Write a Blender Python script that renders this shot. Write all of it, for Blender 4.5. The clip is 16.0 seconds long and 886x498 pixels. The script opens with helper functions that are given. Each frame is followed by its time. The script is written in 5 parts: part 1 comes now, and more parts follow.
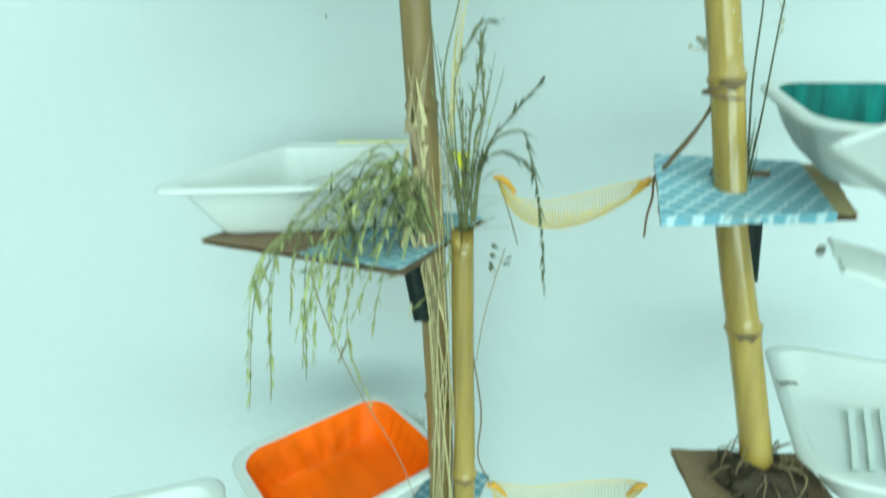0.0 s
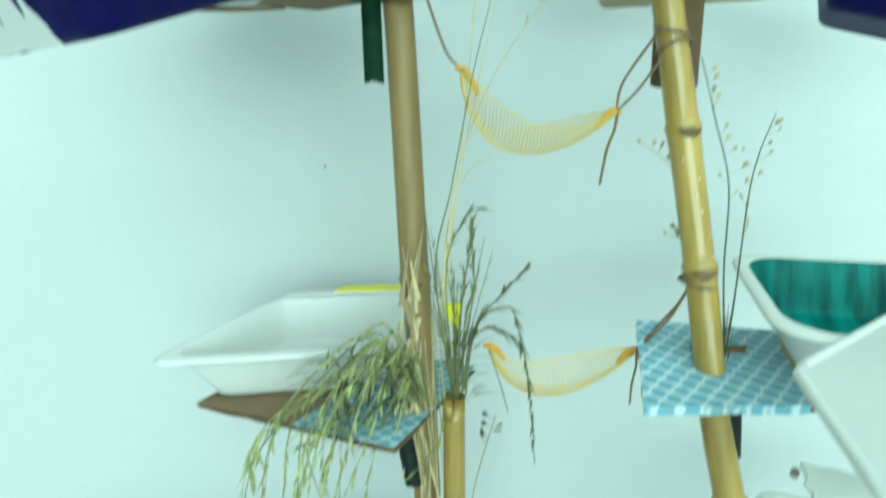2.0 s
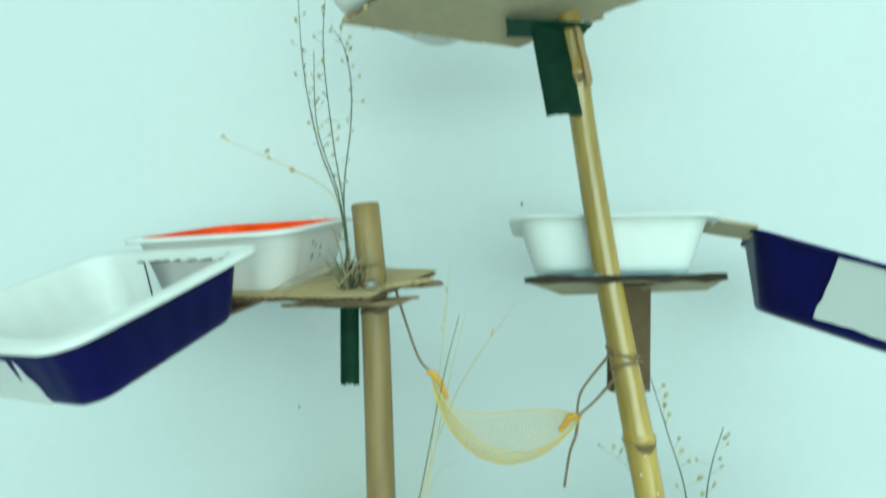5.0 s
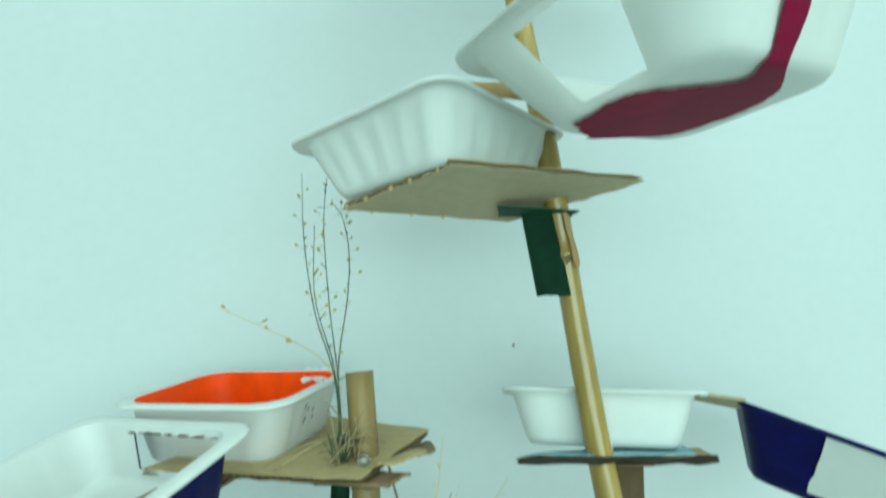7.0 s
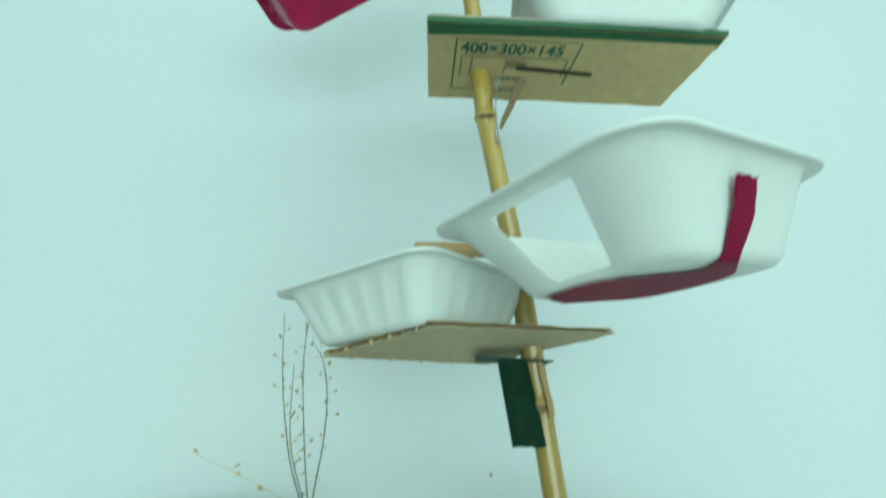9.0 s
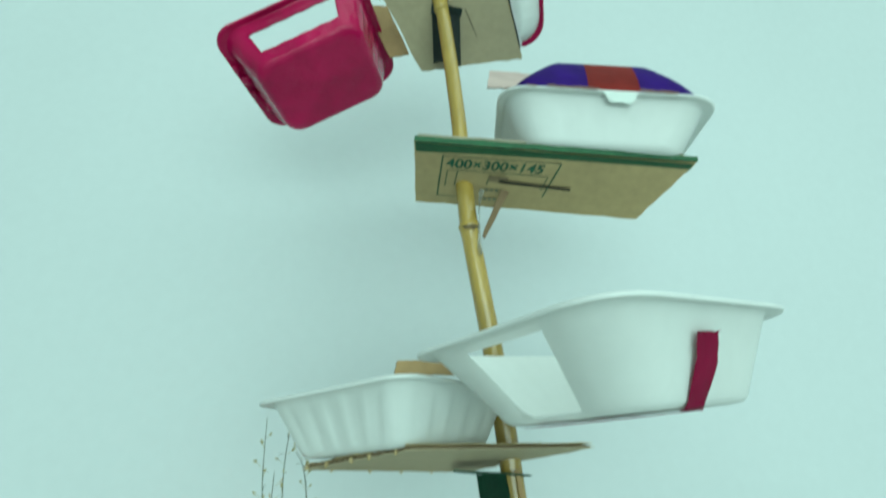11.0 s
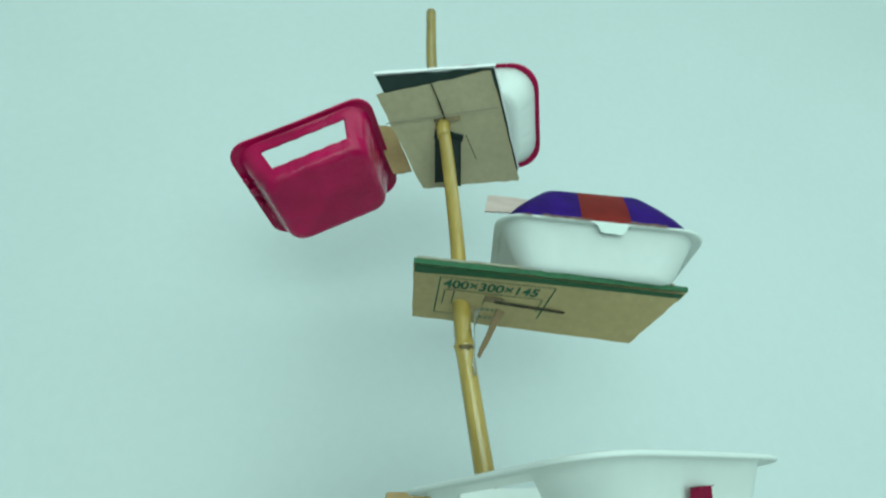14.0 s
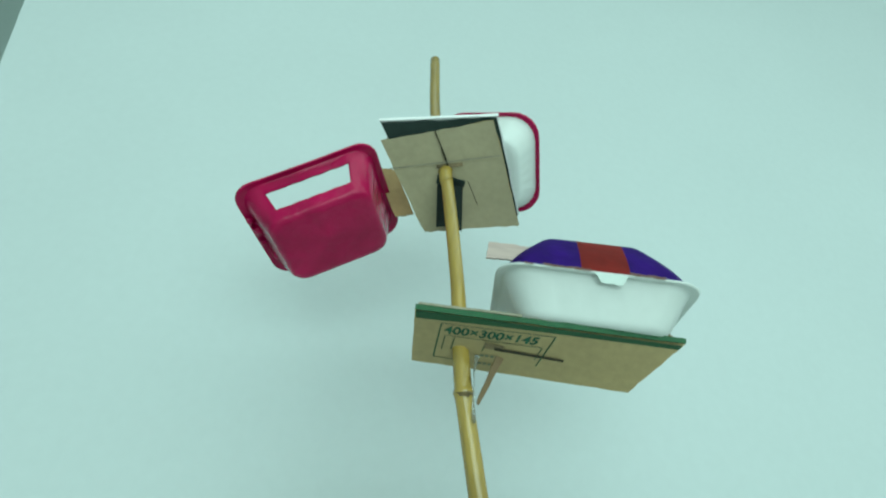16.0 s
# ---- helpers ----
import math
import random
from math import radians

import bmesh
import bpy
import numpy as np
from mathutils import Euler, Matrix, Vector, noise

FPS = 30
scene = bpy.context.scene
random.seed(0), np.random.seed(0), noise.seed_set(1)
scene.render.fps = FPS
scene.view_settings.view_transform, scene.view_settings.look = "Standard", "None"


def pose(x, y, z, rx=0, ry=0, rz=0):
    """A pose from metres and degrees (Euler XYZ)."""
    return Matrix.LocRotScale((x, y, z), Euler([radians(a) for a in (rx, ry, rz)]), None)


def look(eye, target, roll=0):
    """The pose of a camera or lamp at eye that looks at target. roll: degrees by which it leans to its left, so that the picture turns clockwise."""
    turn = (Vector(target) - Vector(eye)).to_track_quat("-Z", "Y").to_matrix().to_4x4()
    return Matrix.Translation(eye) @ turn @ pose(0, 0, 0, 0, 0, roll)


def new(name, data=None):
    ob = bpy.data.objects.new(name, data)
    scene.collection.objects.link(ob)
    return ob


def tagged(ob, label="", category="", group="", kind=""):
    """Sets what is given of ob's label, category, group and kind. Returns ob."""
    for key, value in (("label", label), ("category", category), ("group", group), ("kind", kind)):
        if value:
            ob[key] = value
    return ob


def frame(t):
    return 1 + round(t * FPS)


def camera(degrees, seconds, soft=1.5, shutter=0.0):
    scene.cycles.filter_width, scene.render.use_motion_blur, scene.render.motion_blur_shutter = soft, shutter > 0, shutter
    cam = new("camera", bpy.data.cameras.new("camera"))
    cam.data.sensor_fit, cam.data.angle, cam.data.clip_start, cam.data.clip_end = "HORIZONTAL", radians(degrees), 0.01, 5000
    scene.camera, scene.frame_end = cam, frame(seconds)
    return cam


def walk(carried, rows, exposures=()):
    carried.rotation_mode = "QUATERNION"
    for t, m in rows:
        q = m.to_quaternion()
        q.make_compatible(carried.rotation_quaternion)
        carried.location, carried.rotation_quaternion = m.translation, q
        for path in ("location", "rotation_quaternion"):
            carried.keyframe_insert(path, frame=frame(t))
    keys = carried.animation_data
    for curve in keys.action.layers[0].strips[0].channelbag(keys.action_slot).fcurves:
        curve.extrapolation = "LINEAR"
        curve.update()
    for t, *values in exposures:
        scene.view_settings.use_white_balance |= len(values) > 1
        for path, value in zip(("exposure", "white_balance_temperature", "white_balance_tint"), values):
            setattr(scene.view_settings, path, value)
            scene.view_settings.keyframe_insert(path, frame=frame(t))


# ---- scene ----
cam = camera(77.0, 16.0, soft=2.0, shutter=1.6)
# The phone shuts down a little as it rises towards the lamps.
EXPOSURES = [(0, -0.17), (2.5, -0.13), (4, -0.24), (5, -0.31), (7.5, -0.47), (9, -0.53), (12, -0.64), (16, -0.72)]
PATH = [
    (0, (-0.001, -0.001, 1.181), (0.004, 1.918, 0.616), 0.1),
    (0.5, (-0.003, -0.001, 1.207), (0.01, 1.932, 0.692), 0.2),
    (1, (-0.004, -0.002, 1.231), (0.022, 1.947, 0.784), 0.3),
    (1.5, (-0.005, -0.002, 1.247), (0.032, 1.958, 0.849), 0.4),
    (2, (-0.003, -0.001, 1.264), (0.037, 1.972, 0.937), 0.4),
    (2.5, (0.004, -0.001, 1.294), (0.036, 1.98, 1.021), 0.5),
    (3, (-0.008, -0.001, 1.317), (0.101, 1.992, 1.182), 0.6),
    (3.5, (-0.004, -0.003, 1.337), (0.101, 1.992, 1.249), 0.7),
    (4, (-0.003, -0.006, 1.359), (0.111, 1.99, 1.332), 0.8),
    (4.5, (-0.001, -0.013, 1.381), (0.109, 1.984, 1.42), 1.0),
    (5, (-0.001, -0.019, 1.405), (0.116, 1.975, 1.51), 1.1),
    (5.2, (0.0, -0.023, 1.41), (0.111, 1.97, 1.543), 1.2),
    (7.3, (-0.009, -0.04, 1.485), (0.141, 1.911, 1.898), 1.8),
    (7.5, (-0.012, -0.041, 1.486), (0.148, 1.905, 1.92), 1.9),
    (8, (-0.012, -0.052, 1.501), (0.154, 1.877, 2.004), 2.1),
    (8.5, (-0.008, -0.06, 1.517), (0.164, 1.84, 2.117), 2.3),
    (9, (-0.008, -0.068, 1.529), (0.178, 1.81, 2.192), 2.5),
    (11.3, (-0.007, -0.105, 1.579), (0.194, 1.691, 2.437), 3.5),
    (11.5, (-0.003, -0.101, 1.58), (0.188, 1.68, 2.469), 3.9),
    (12, (-0.005, -0.112, 1.589), (0.18, 1.649, 2.52), 4.2),
    (12.5, (-0.006, -0.113, 1.591), (0.175, 1.617, 2.577), 4.5),
    (13, (-0.009, -0.117, 1.594), (0.172, 1.599, 2.605), 4.8),
    (13.5, (-0.011, -0.125, 1.6), (0.165, 1.575, 2.639), 5.1),
    (14, (-0.013, -0.129, 1.602), (0.164, 1.547, 2.679), 5.4),
    (14.5, (-0.016, -0.131, 1.605), (0.168, 1.527, 2.708), 5.6),
    (15, (-0.017, -0.134, 1.607), (0.164, 1.51, 2.731), 5.8),
    (15.5, (-0.02, -0.138, 1.608), (0.161, 1.488, 2.759), 6.2),
    (16, (-0.023, -0.141, 1.61), (0.156, 1.471, 2.781), 6.4),
]
walk(cam, [(t, look(eye, target, roll)) for t, eye, target, roll in PATH], exposures=EXPOSURES)

# ---- light ----
world = bpy.data.worlds.new("world")
scene.world = world
world.use_nodes = True
world.node_tree.nodes["Background"].inputs[0].default_value = (0.71, 1.0, 0.955, 1)
world.node_tree.nodes["Background"].inputs[1].default_value = 0.1
TINT = (0.71, 1.0, 0.945)


def area_lamp(name, eye, target, size, size_y, power, color):
    data = bpy.data.lights.new(name, "AREA")
    data.shape, data.size, data.size_y, data.energy, data.color = "RECTANGLE", size, size_y, power, color
    ob = new(name, data)
    ob.matrix_world = look(eye, target)
    return ob


# An unseen wide overhead lamp, and a low fill lamp added behind the camera.
CEILING = 4.5
area_lamp("overhead_soft_light", (1.0, -4.3, CEILING - 0.1), (1.0, -4.3, 0.0), 7.6, 7.0, 440, TINT)
area_lamp("front_fill_light", (0.4, -3.9, 1.3), (0.0, 0.6, 1.3), 4.4, 2.0, 165, TINT)

# ---- materials ----


def material(name, color, rough=0.6, grain=0.06, scale=40.0, stain=0.08, stain_scale=6.0, bump=0.1, metal=0.0, spec=0.5, stretch=(1, 1, 1), trans=0.0, alpha=1.0):
    """A plain painted or natural surface: two scales of colour change and a fine relief, in object space."""
    m = bpy.data.materials.new(name)
    m.use_nodes = True
    nt = m.node_tree
    b = nt.nodes["Principled BSDF"]
    b.inputs["Roughness"].default_value, b.inputs["Metallic"].default_value = rough, metal
    b.inputs["Specular IOR Level"].default_value = spec
    co = nt.nodes.new("ShaderNodeTexCoord")
    mp = nt.nodes.new("ShaderNodeMapping")
    mp.inputs["Scale"].default_value = stretch
    nt.links.new(co.outputs["Object"], mp.inputs["Vector"])
    n1, n2 = nt.nodes.new("ShaderNodeTexNoise"), nt.nodes.new("ShaderNodeTexNoise")
    n1.inputs["Scale"].default_value, n2.inputs["Scale"].default_value = scale, stain_scale
    n1.inputs["Detail"].default_value, n2.inputs["Detail"].default_value = 4, 3
    for n in (n1, n2):
        nt.links.new(mp.outputs[0], n.inputs["Vector"])
    mix = None
    last = None
    for n, k in ((n1, grain), (n2, stain)):
        ramp = nt.nodes.new("ShaderNodeMapRange")
        ramp.inputs["From Min"].default_value, ramp.inputs["From Max"].default_value = 0.25, 0.75
        ramp.inputs["To Min"].default_value, ramp.inputs["To Max"].default_value = 1 - k, 1 + k
        nt.links.new(n.outputs["Fac"], ramp.inputs["Value"])
        mix = nt.nodes.new("ShaderNodeVectorMath")
        mix.operation = "SCALE"
        if last is None:
            mix.inputs[0].default_value = color
        else:
            nt.links.new(last.outputs[0], mix.inputs[0])
        nt.links.new(ramp.outputs[0], mix.inputs["Scale"])
        last = mix
    nt.links.new(last.outputs[0], b.inputs["Base Color"])
    if bump:
        bp = nt.nodes.new("ShaderNodeBump")
        bp.inputs["Strength"].default_value, bp.inputs["Distance"].default_value = bump, 0.002
        nt.links.new(n1.outputs["Fac"], bp.inputs["Height"])
        nt.links.new(bp.outputs[0], b.inputs["Normal"])
    if trans:
        b.inputs["Transmission Weight"].default_value = trans
    b.inputs["Alpha"].default_value = alpha
    return m


WALL = material("wall_paint", (0.510, 0.566, 0.570), 0.7, 0.015, 60, 0.03, 1.5, 0.05)
ROOM_PAINT = material("room_paint", (0.66, 0.68, 0.66), 0.7, 0.015, 60, 0.03, 1.5, 0.05)
FOAM = material("white_foam", (0.76, 0.795, 0.775), 0.45, 0.02, 90, 0.03, 12, 0.05)


def let_through(m, amount, color):
    """Thin foam or paper: part of the light passes through."""
    nt = m.node_tree
    mix, back = nt.nodes.new("ShaderNodeMixShader"), nt.nodes.new("ShaderNodeBsdfTranslucent")
    back.inputs["Color"].default_value = (*color, 1)
    mix.inputs[0].default_value = amount
    nt.links.new(nt.nodes["Principled BSDF"].outputs[0], mix.inputs[1])
    nt.links.new(back.outputs[0], mix.inputs[2])
    nt.links.new(mix.outputs[0], nt.nodes["Material Output"].inputs["Surface"])
    return m


let_through(FOAM, 0.22, (0.82, 0.83, 0.78))
BAMBOO = material("bamboo", (0.36, 0.24, 0.055), 0.2, 0.26, 90, 0.36, 11, 0.2, spec=0.7, stretch=(1, 1, 0.12))
CARD = material("cardboard", (0.42, 0.315, 0.155), 0.85, 0.08, 120, 0.10, 14, 0.2)
CARD_GREY = material("grey_cardboard", (0.40, 0.335, 0.215), 0.85, 0.06, 120, 0.08, 14, 0.2)
GREEN = material("dark_green_paper", (0.008, 0.052, 0.028), 0.6, 0.15, 90, 0.25, 30, 0.2, spec=0.15)
ORANGE = material("orange_paint", (1.0, 0.16, 0.0), 0.5, 0.12, 60, 0.2, 18, 0.3, spec=0.2, stretch=(1, 0.2, 1))
ORANGE_RED = material("orange_red_paint", (0.95, 0.075, 0.0), 0.5, 0.12, 60, 0.2, 18, 0.3, spec=0.2, stretch=(1, 0.2, 1))
NAVY = material("navy_paint", (0.003, 0.003, 0.062), 0.45, 0.2, 60, 0.25, 18, 0.3, spec=0.12)
TEAL = material("teal_paint", (0.0, 0.14, 0.125), 0.4, 0.4, 110, 0.8, 55, 0.5, spec=0.12, stretch=(1, 0.12, 0.12))
CRIMSON = material("crimson_paint", (0.36, 0.003, 0.058), 0.5, 0.12, 60, 0.22, 18, 0.3, spec=0.2)
CRIMSON_GLOSS = material("glossy_crimson_paint", (0.38, 0.002, 0.060), 0.22, 0.12, 45, 0.25, 14, 1.3, spec=0.3)
YELLOW = material("yellow_paint", (0.90, 0.82, 0.01), 0.5, 0.1, 60, 0.1, 18, 0.2)
# Darker card: brown pieces, and shade painted into undersides and the hanging flap.
CARD_SHADE = material("brown_shaded_cardboard", (0.20, 0.13, 0.07), 0.85, 0.10, 120, 0.15, 14, 0.2)
CARD_DARK = material("cardboard_core", (0.22, 0.16, 0.09), 0.9, 0.10, 120, 0.1, 14, 0.1)
CARD_EDGE_SHADE = material("shaded_card_edge", (0.028, 0.023, 0.016), 0.9, 0.2, 120, 0.3, 30, 0.3, spec=0.15)
BAMBOO_BROWN = material("dry_bamboo", (0.25, 0.165, 0.06), 0.5, 0.25, 90, 0.32, 9, 0.2, stretch=(1, 1, 0.12))
SCAR = material("bamboo_blotch", (0.13, 0.085, 0.03), 0.7, 0.3, 150, 0.4, 60, 0.2)
NODE = material("bamboo_scar", (0.26, 0.17, 0.06), 0.7, 0.2, 90, 0.2, 20, 0.2)
NET = material("yellow_net", (0.70, 0.50, 0.12), 0.5, 0.05, 90, 0.08, 20, 0.0)
NET_DARK = material("gathered_net", (0.66, 0.33, 0.03), 0.5, 0.15, 400, 0.1, 20, 0.3)
STRING = material("brown_string", (0.17, 0.11, 0.06), 0.8, 0.25, 300, 0.15, 20, 0.4)
GREEN_BLACK = material("blackish_green_carton", (0.008, 0.022, 0.018), 0.5, 0.15, 90, 0.2, 20, 0.1)
GREEN_STRIPE = material("green_print", (0.009, 0.082, 0.028), 0.7, 0.15, 150, 0.12, 25, 0.05)
PRINT = material("green_ink", (0.012, 0.085, 0.045), 0.8, 0.25, 300, 0.2, 60, 0.0)
PRINT_FAINT = material("faint_ink", (0.16, 0.19, 0.12), 0.8, 0.25, 300, 0.2, 60, 0.0)
SLIT = material("dark_cut", (0.045, 0.035, 0.02), 0.95, 0.2, 200, 0.2, 40, 0.1)
CARD_CREASE = material("creased_card", (0.30, 0.27, 0.20), 0.9, 0.1, 200, 0.2, 40, 0.1)
CARD_PINK = material("pinkish_card", (0.50, 0.38, 0.34), 0.85, 0.08, 120, 0.2, 30, 0.2, stretch=(0.3, 1, 3))
CARD_TAN = material("tan_card", (0.34, 0.22, 0.10), 0.85, 0.08, 120, 0.1, 30, 0.2)
PURPLE = material("purple_paint", (0.022, 0.002, 0.12), 0.6, 0.2, 60, 0.25, 35, 0.5, spec=0.08)
RED = material("red_paint", (0.17, 0.013, 0.010), 0.6, 0.15, 60, 0.2, 35, 0.4, spec=0.1)
PAPER = material("white_paper", (0.76, 0.76, 0.76), 0.7, 0.03, 120, 0.05, 20, 0.1)
GLUE = material("clear_glue", (0.70, 0.74, 0.72), 0.15, 0.02, 120, 0.03, 20, 0.1, trans=0.85)
STEM_GREEN = material("olive_stem", (0.135, 0.145, 0.055), 0.7, 0.2, 200, 0.25, 30, 0.1)
STEM_DARK = material("dark_green_stem", (0.055, 0.075, 0.03), 0.7, 0.2, 200, 0.25, 30, 0.1)
GRASS_PALE = material("pale_grass", (0.30, 0.33, 0.13), 0.7, 0.3, 200, 0.35, 30, 0.1)
STRAW = material("straw", (0.50, 0.42, 0.22), 0.65, 0.15, 200, 0.2, 30, 0.1)
STRAW_BROWN = material("brown_straw", (0.26, 0.20, 0.11), 0.7, 0.15, 200, 0.2, 30, 0.1)
POD = material("tan_pod", (0.36, 0.25, 0.09), 0.7, 0.2, 300, 0.25, 60, 0.1)
POD_PALE = material("pale_pod", (0.36, 0.32, 0.16), 0.7, 0.2, 300, 0.25, 60, 0.1)
ROOT = material("dry_root", (0.20, 0.14, 0.07), 0.85, 0.25, 200, 0.3, 40, 0.2)
ROOT_DARK = material("dark_soil", (0.05, 0.035, 0.02), 0.95, 0.3, 200, 0.3, 60, 0.6)
SCUFF = material("scuff_mark", (0.25, 0.25, 0.22), 0.8, 0.2, 300, 0.2, 60, 0.0)

FLOOR_GREY = material("grey_floor", (0.42, 0.45, 0.44), 0.6, 0.05, 60, 0.06, 1.5, 0.05)

SMEAR = material("reddish_smear", (0.16, 0.07, 0.055), 0.6, 0.2, 90, 0.3, 40, 0.1)
SMEAR_BROWN = material("brown_stain", (0.20, 0.145, 0.08), 0.8, 0.35, 150, 0.5, 60, 0.1)
TAB = material("grey_foam", (0.64, 0.72, 0.68), 0.5, 0.03, 90, 0.05, 12, 0.05)
FAR_PAINT = material("far_paint", (0.33, 0.40, 0.38), 0.7, 0.02, 60, 0.05, 1.5, 0.05)


def lattice_paper():
    """Pale blue printed paper: staggered darker ovals between white star crossings."""
    m = bpy.data.materials.new("blue_lattice_paper")
    m.use_nodes = True
    nt = m.node_tree
    b = nt.nodes["Principled BSDF"]
    b.inputs["Roughness"].default_value = 0.6
    co = nt.nodes.new("ShaderNodeTexCoord")
    nz = nt.nodes.new("ShaderNodeTexNoise")
    nz.inputs["Scale"].default_value = 150
    add = nt.nodes.new("ShaderNodeVectorMath")
    add.operation = "MULTIPLY_ADD"
    add.inputs[1].default_value = (0.004, 0.004, 0.004)
    nt.links.new(co.outputs["Object"], nz.inputs["Vector"])
    nt.links.new(nz.outputs["Color"], add.inputs[0])
    nt.links.new(co.outputs["Object"], add.inputs[2])
    split = nt.nodes.new("ShaderNodeSeparateXYZ")
    nt.links.new(add.outputs[0], split.inputs[0])
    waves = []
    for axis, period in (("X", 0.0165), ("Y", 0.0150)):
        turn, cos = nt.nodes.new("ShaderNodeMath"), nt.nodes.new("ShaderNodeMath")
        turn.operation, cos.operation = "MULTIPLY", "COSINE"
        turn.inputs[1].default_value = math.tau / period
        nt.links.new(split.outputs[axis], turn.inputs[0])
        nt.links.new(turn.outputs[0], cos.inputs[0])
        waves.append(cos)
    both, size = nt.nodes.new("ShaderNodeMath"), nt.nodes.new("ShaderNodeMath")
    both.operation, size.operation = "ADD", "ABSOLUTE"
    nt.links.new(waves[0].outputs[0], both.inputs[0])
    nt.links.new(waves[1].outputs[0], both.inputs[1])
    nt.links.new(both.outputs[0], size.inputs[0])
    ramp = nt.nodes.new("ShaderNodeValToRGB")
    ramp.color_ramp.elements[0].position, ramp.color_ramp.elements[0].color = 0.10, (0.48, 0.64, 0.68, 1)
    ramp.color_ramp.elements[1].position, ramp.color_ramp.elements[1].color = 0.85, (0.14, 0.36, 0.45, 1)
    nt.links.new(size.outputs[0], ramp.inputs[0])
    nt.links.new(ramp.outputs["Color"], b.inputs["Base Color"])
    return m


BLUE_PAPER = lattice_paper()

# ---- building blocks ----


def mesh_of(name, bm):
    me = bpy.data.meshes.new(name)
    bmesh.ops.recalc_face_normals(bm, faces=bm.faces)
    bm.to_mesh(me)
    bm.free()
    return me


def part(name, bm, mat, parent=None, label="", smooth=False):
    me = mesh_of(name, bm)
    for m in mat if isinstance(mat, (list, tuple)) else (mat,):
        me.materials.append(m)
    if smooth:
        me.polygons.foreach_set("use_smooth", [True] * len(me.polygons))
    ob = new(name, me)
    if parent is not None:
        ob.parent = parent
    return tagged(ob, label) if label else ob


def thing(name, m, label, category, group=""):
    ob = new(name)
    ob.empty_display_size = 0.02
    ob.matrix_world = m
    return tagged(ob, label, category, group)


def box_bm(sx, sy, sz, bevel=0.0, at=(0, 0, 0)):
    bm = bmesh.new()
    bmesh.ops.create_cube(bm, size=1.0, matrix=Matrix.Translation(at) @ Matrix.Diagonal((sx, sy, sz, 1)))
    if bevel:
        bmesh.ops.bevel(bm, geom=bm.edges[:], offset=bevel, segments=2, affect="EDGES")
    return bm


# ---- the room ----
def room_box(name, lo, hi, mat, kind_label):
    c, s = [(a + b) / 2 for a, b in zip(lo, hi)], [b - a for a, b in zip(lo, hi)]
    ob = part(name, box_bm(*s), mat)
    ob.location = c
    return tagged(ob, kind_label, "wall", kind="structure")


WALL_Y = 0.648
TOP = CEILING
bm = bmesh.new()
outline = ((-0.80, 0.0), (-0.80, 2.41), (-0.866, 2.645), (-1.05, TOP), (5.0, TOP), (5.0, 0.0))
lo, hi = [[bm.verts.new((x, y, z)) for x, z in outline] for y in (WALL_Y, WALL_Y + 0.1)]
bm.faces.new(lo)
bm.faces.new(hi[::-1])
for k in range(len(outline)):
    bm.faces.new((lo[k], lo[k - 1], hi[k - 1], hi[k]))
wall_back = tagged(part("wall_back", bm, WALL), "pale painted plain wall with faint marks", "wall", kind="structure")
room_box("wall_left", (-5.1, -8.0, 0), (-5.0, 1.6, TOP), ROOM_PAINT, "pale painted side wall of the room")
room_box("wall_right", (5.0, -8.0, 0), (5.1, 1.6, TOP), ROOM_PAINT, "pale painted side wall of the room")
room_box("wall_front", (-5.1, -8.1, 0), (5.1, -8.0, TOP), ROOM_PAINT, "pale painted wall at the room's other end")
room_box("wall_far", (-5.1, 1.6, 0), (5.1, 1.7, TOP), FAR_PAINT, "grey-green painted wall beyond the panel's end")
room_box("floor", (-5.1, -8.1, -0.1), (5.1, 1.7, 0), FLOOR_GREY, "pale plain floor of the room")
room_box("ceiling", (-5.1, -8.1, TOP), (5.1, 1.7, TOP + 0.1), ROOM_PAINT, "plain white ceiling of the room")


def tube(pts, radii, sides=14, bm=None):
    bm = bm or bmesh.new()
    pts = [Vector(p) for p in pts]
    rings = []
    for i, p in enumerate(pts):
        d = (pts[min(i + 1, len(pts) - 1)] - pts[max(i - 1, 0)]).normalized()
        a = d.orthogonal().normalized() if not rings else (rings[-1][1] - d * rings[-1][1].dot(d)).normalized()
        b = d.cross(a)
        r = radii[i] if hasattr(radii, "__len__") else radii
        ring = [bm.verts.new(p + (a * math.cos(k * math.tau / sides) + b * math.sin(k * math.tau / sides)) * r) for k in range(sides)]
        if rings:
            old = rings[-1][0]
            for k in range(sides):
                bm.faces.new((old[k], old[(k + 1) % sides], ring[(k + 1) % sides], ring[k]))
        rings.append((ring, a))
    if sides > 2:
        bm.faces.new(rings[0][0][::-1])
        bm.faces.new(rings[-1][0])
    return bm


def rounded(L, W, r, n=6, k=14):
    """A closed loop round a rectangle L x W with corner radius r, counter-clockwise, with k pieces along each side."""
    pts = []
    for cx, cy, a0 in ((L / 2 - r, -W / 2 + r, -90), (L / 2 - r, W / 2 - r, 0), (-L / 2 + r, W / 2 - r, 90), (-L / 2 + r, -W / 2 + r, 180)):
        arc = [(cx + r * math.cos(radians(a0 + 90 * i / n)), cy + r * math.sin(radians(a0 + 90 * i / n))) for i in range(n + 1)]
        pts += arc
        nx, ny = {-90: (L / 2, W / 2 - r), 0: (-L / 2 + r, W / 2), 90: (-L / 2, -W / 2 + r), 180: (L / 2 - r, -W / 2)}[a0]
        x0, y0 = arc[-1]
        pts += [(x0 + (nx - x0) * i / k, y0 + (ny - y0) * i / k) for i in range(1, k)]
    return pts


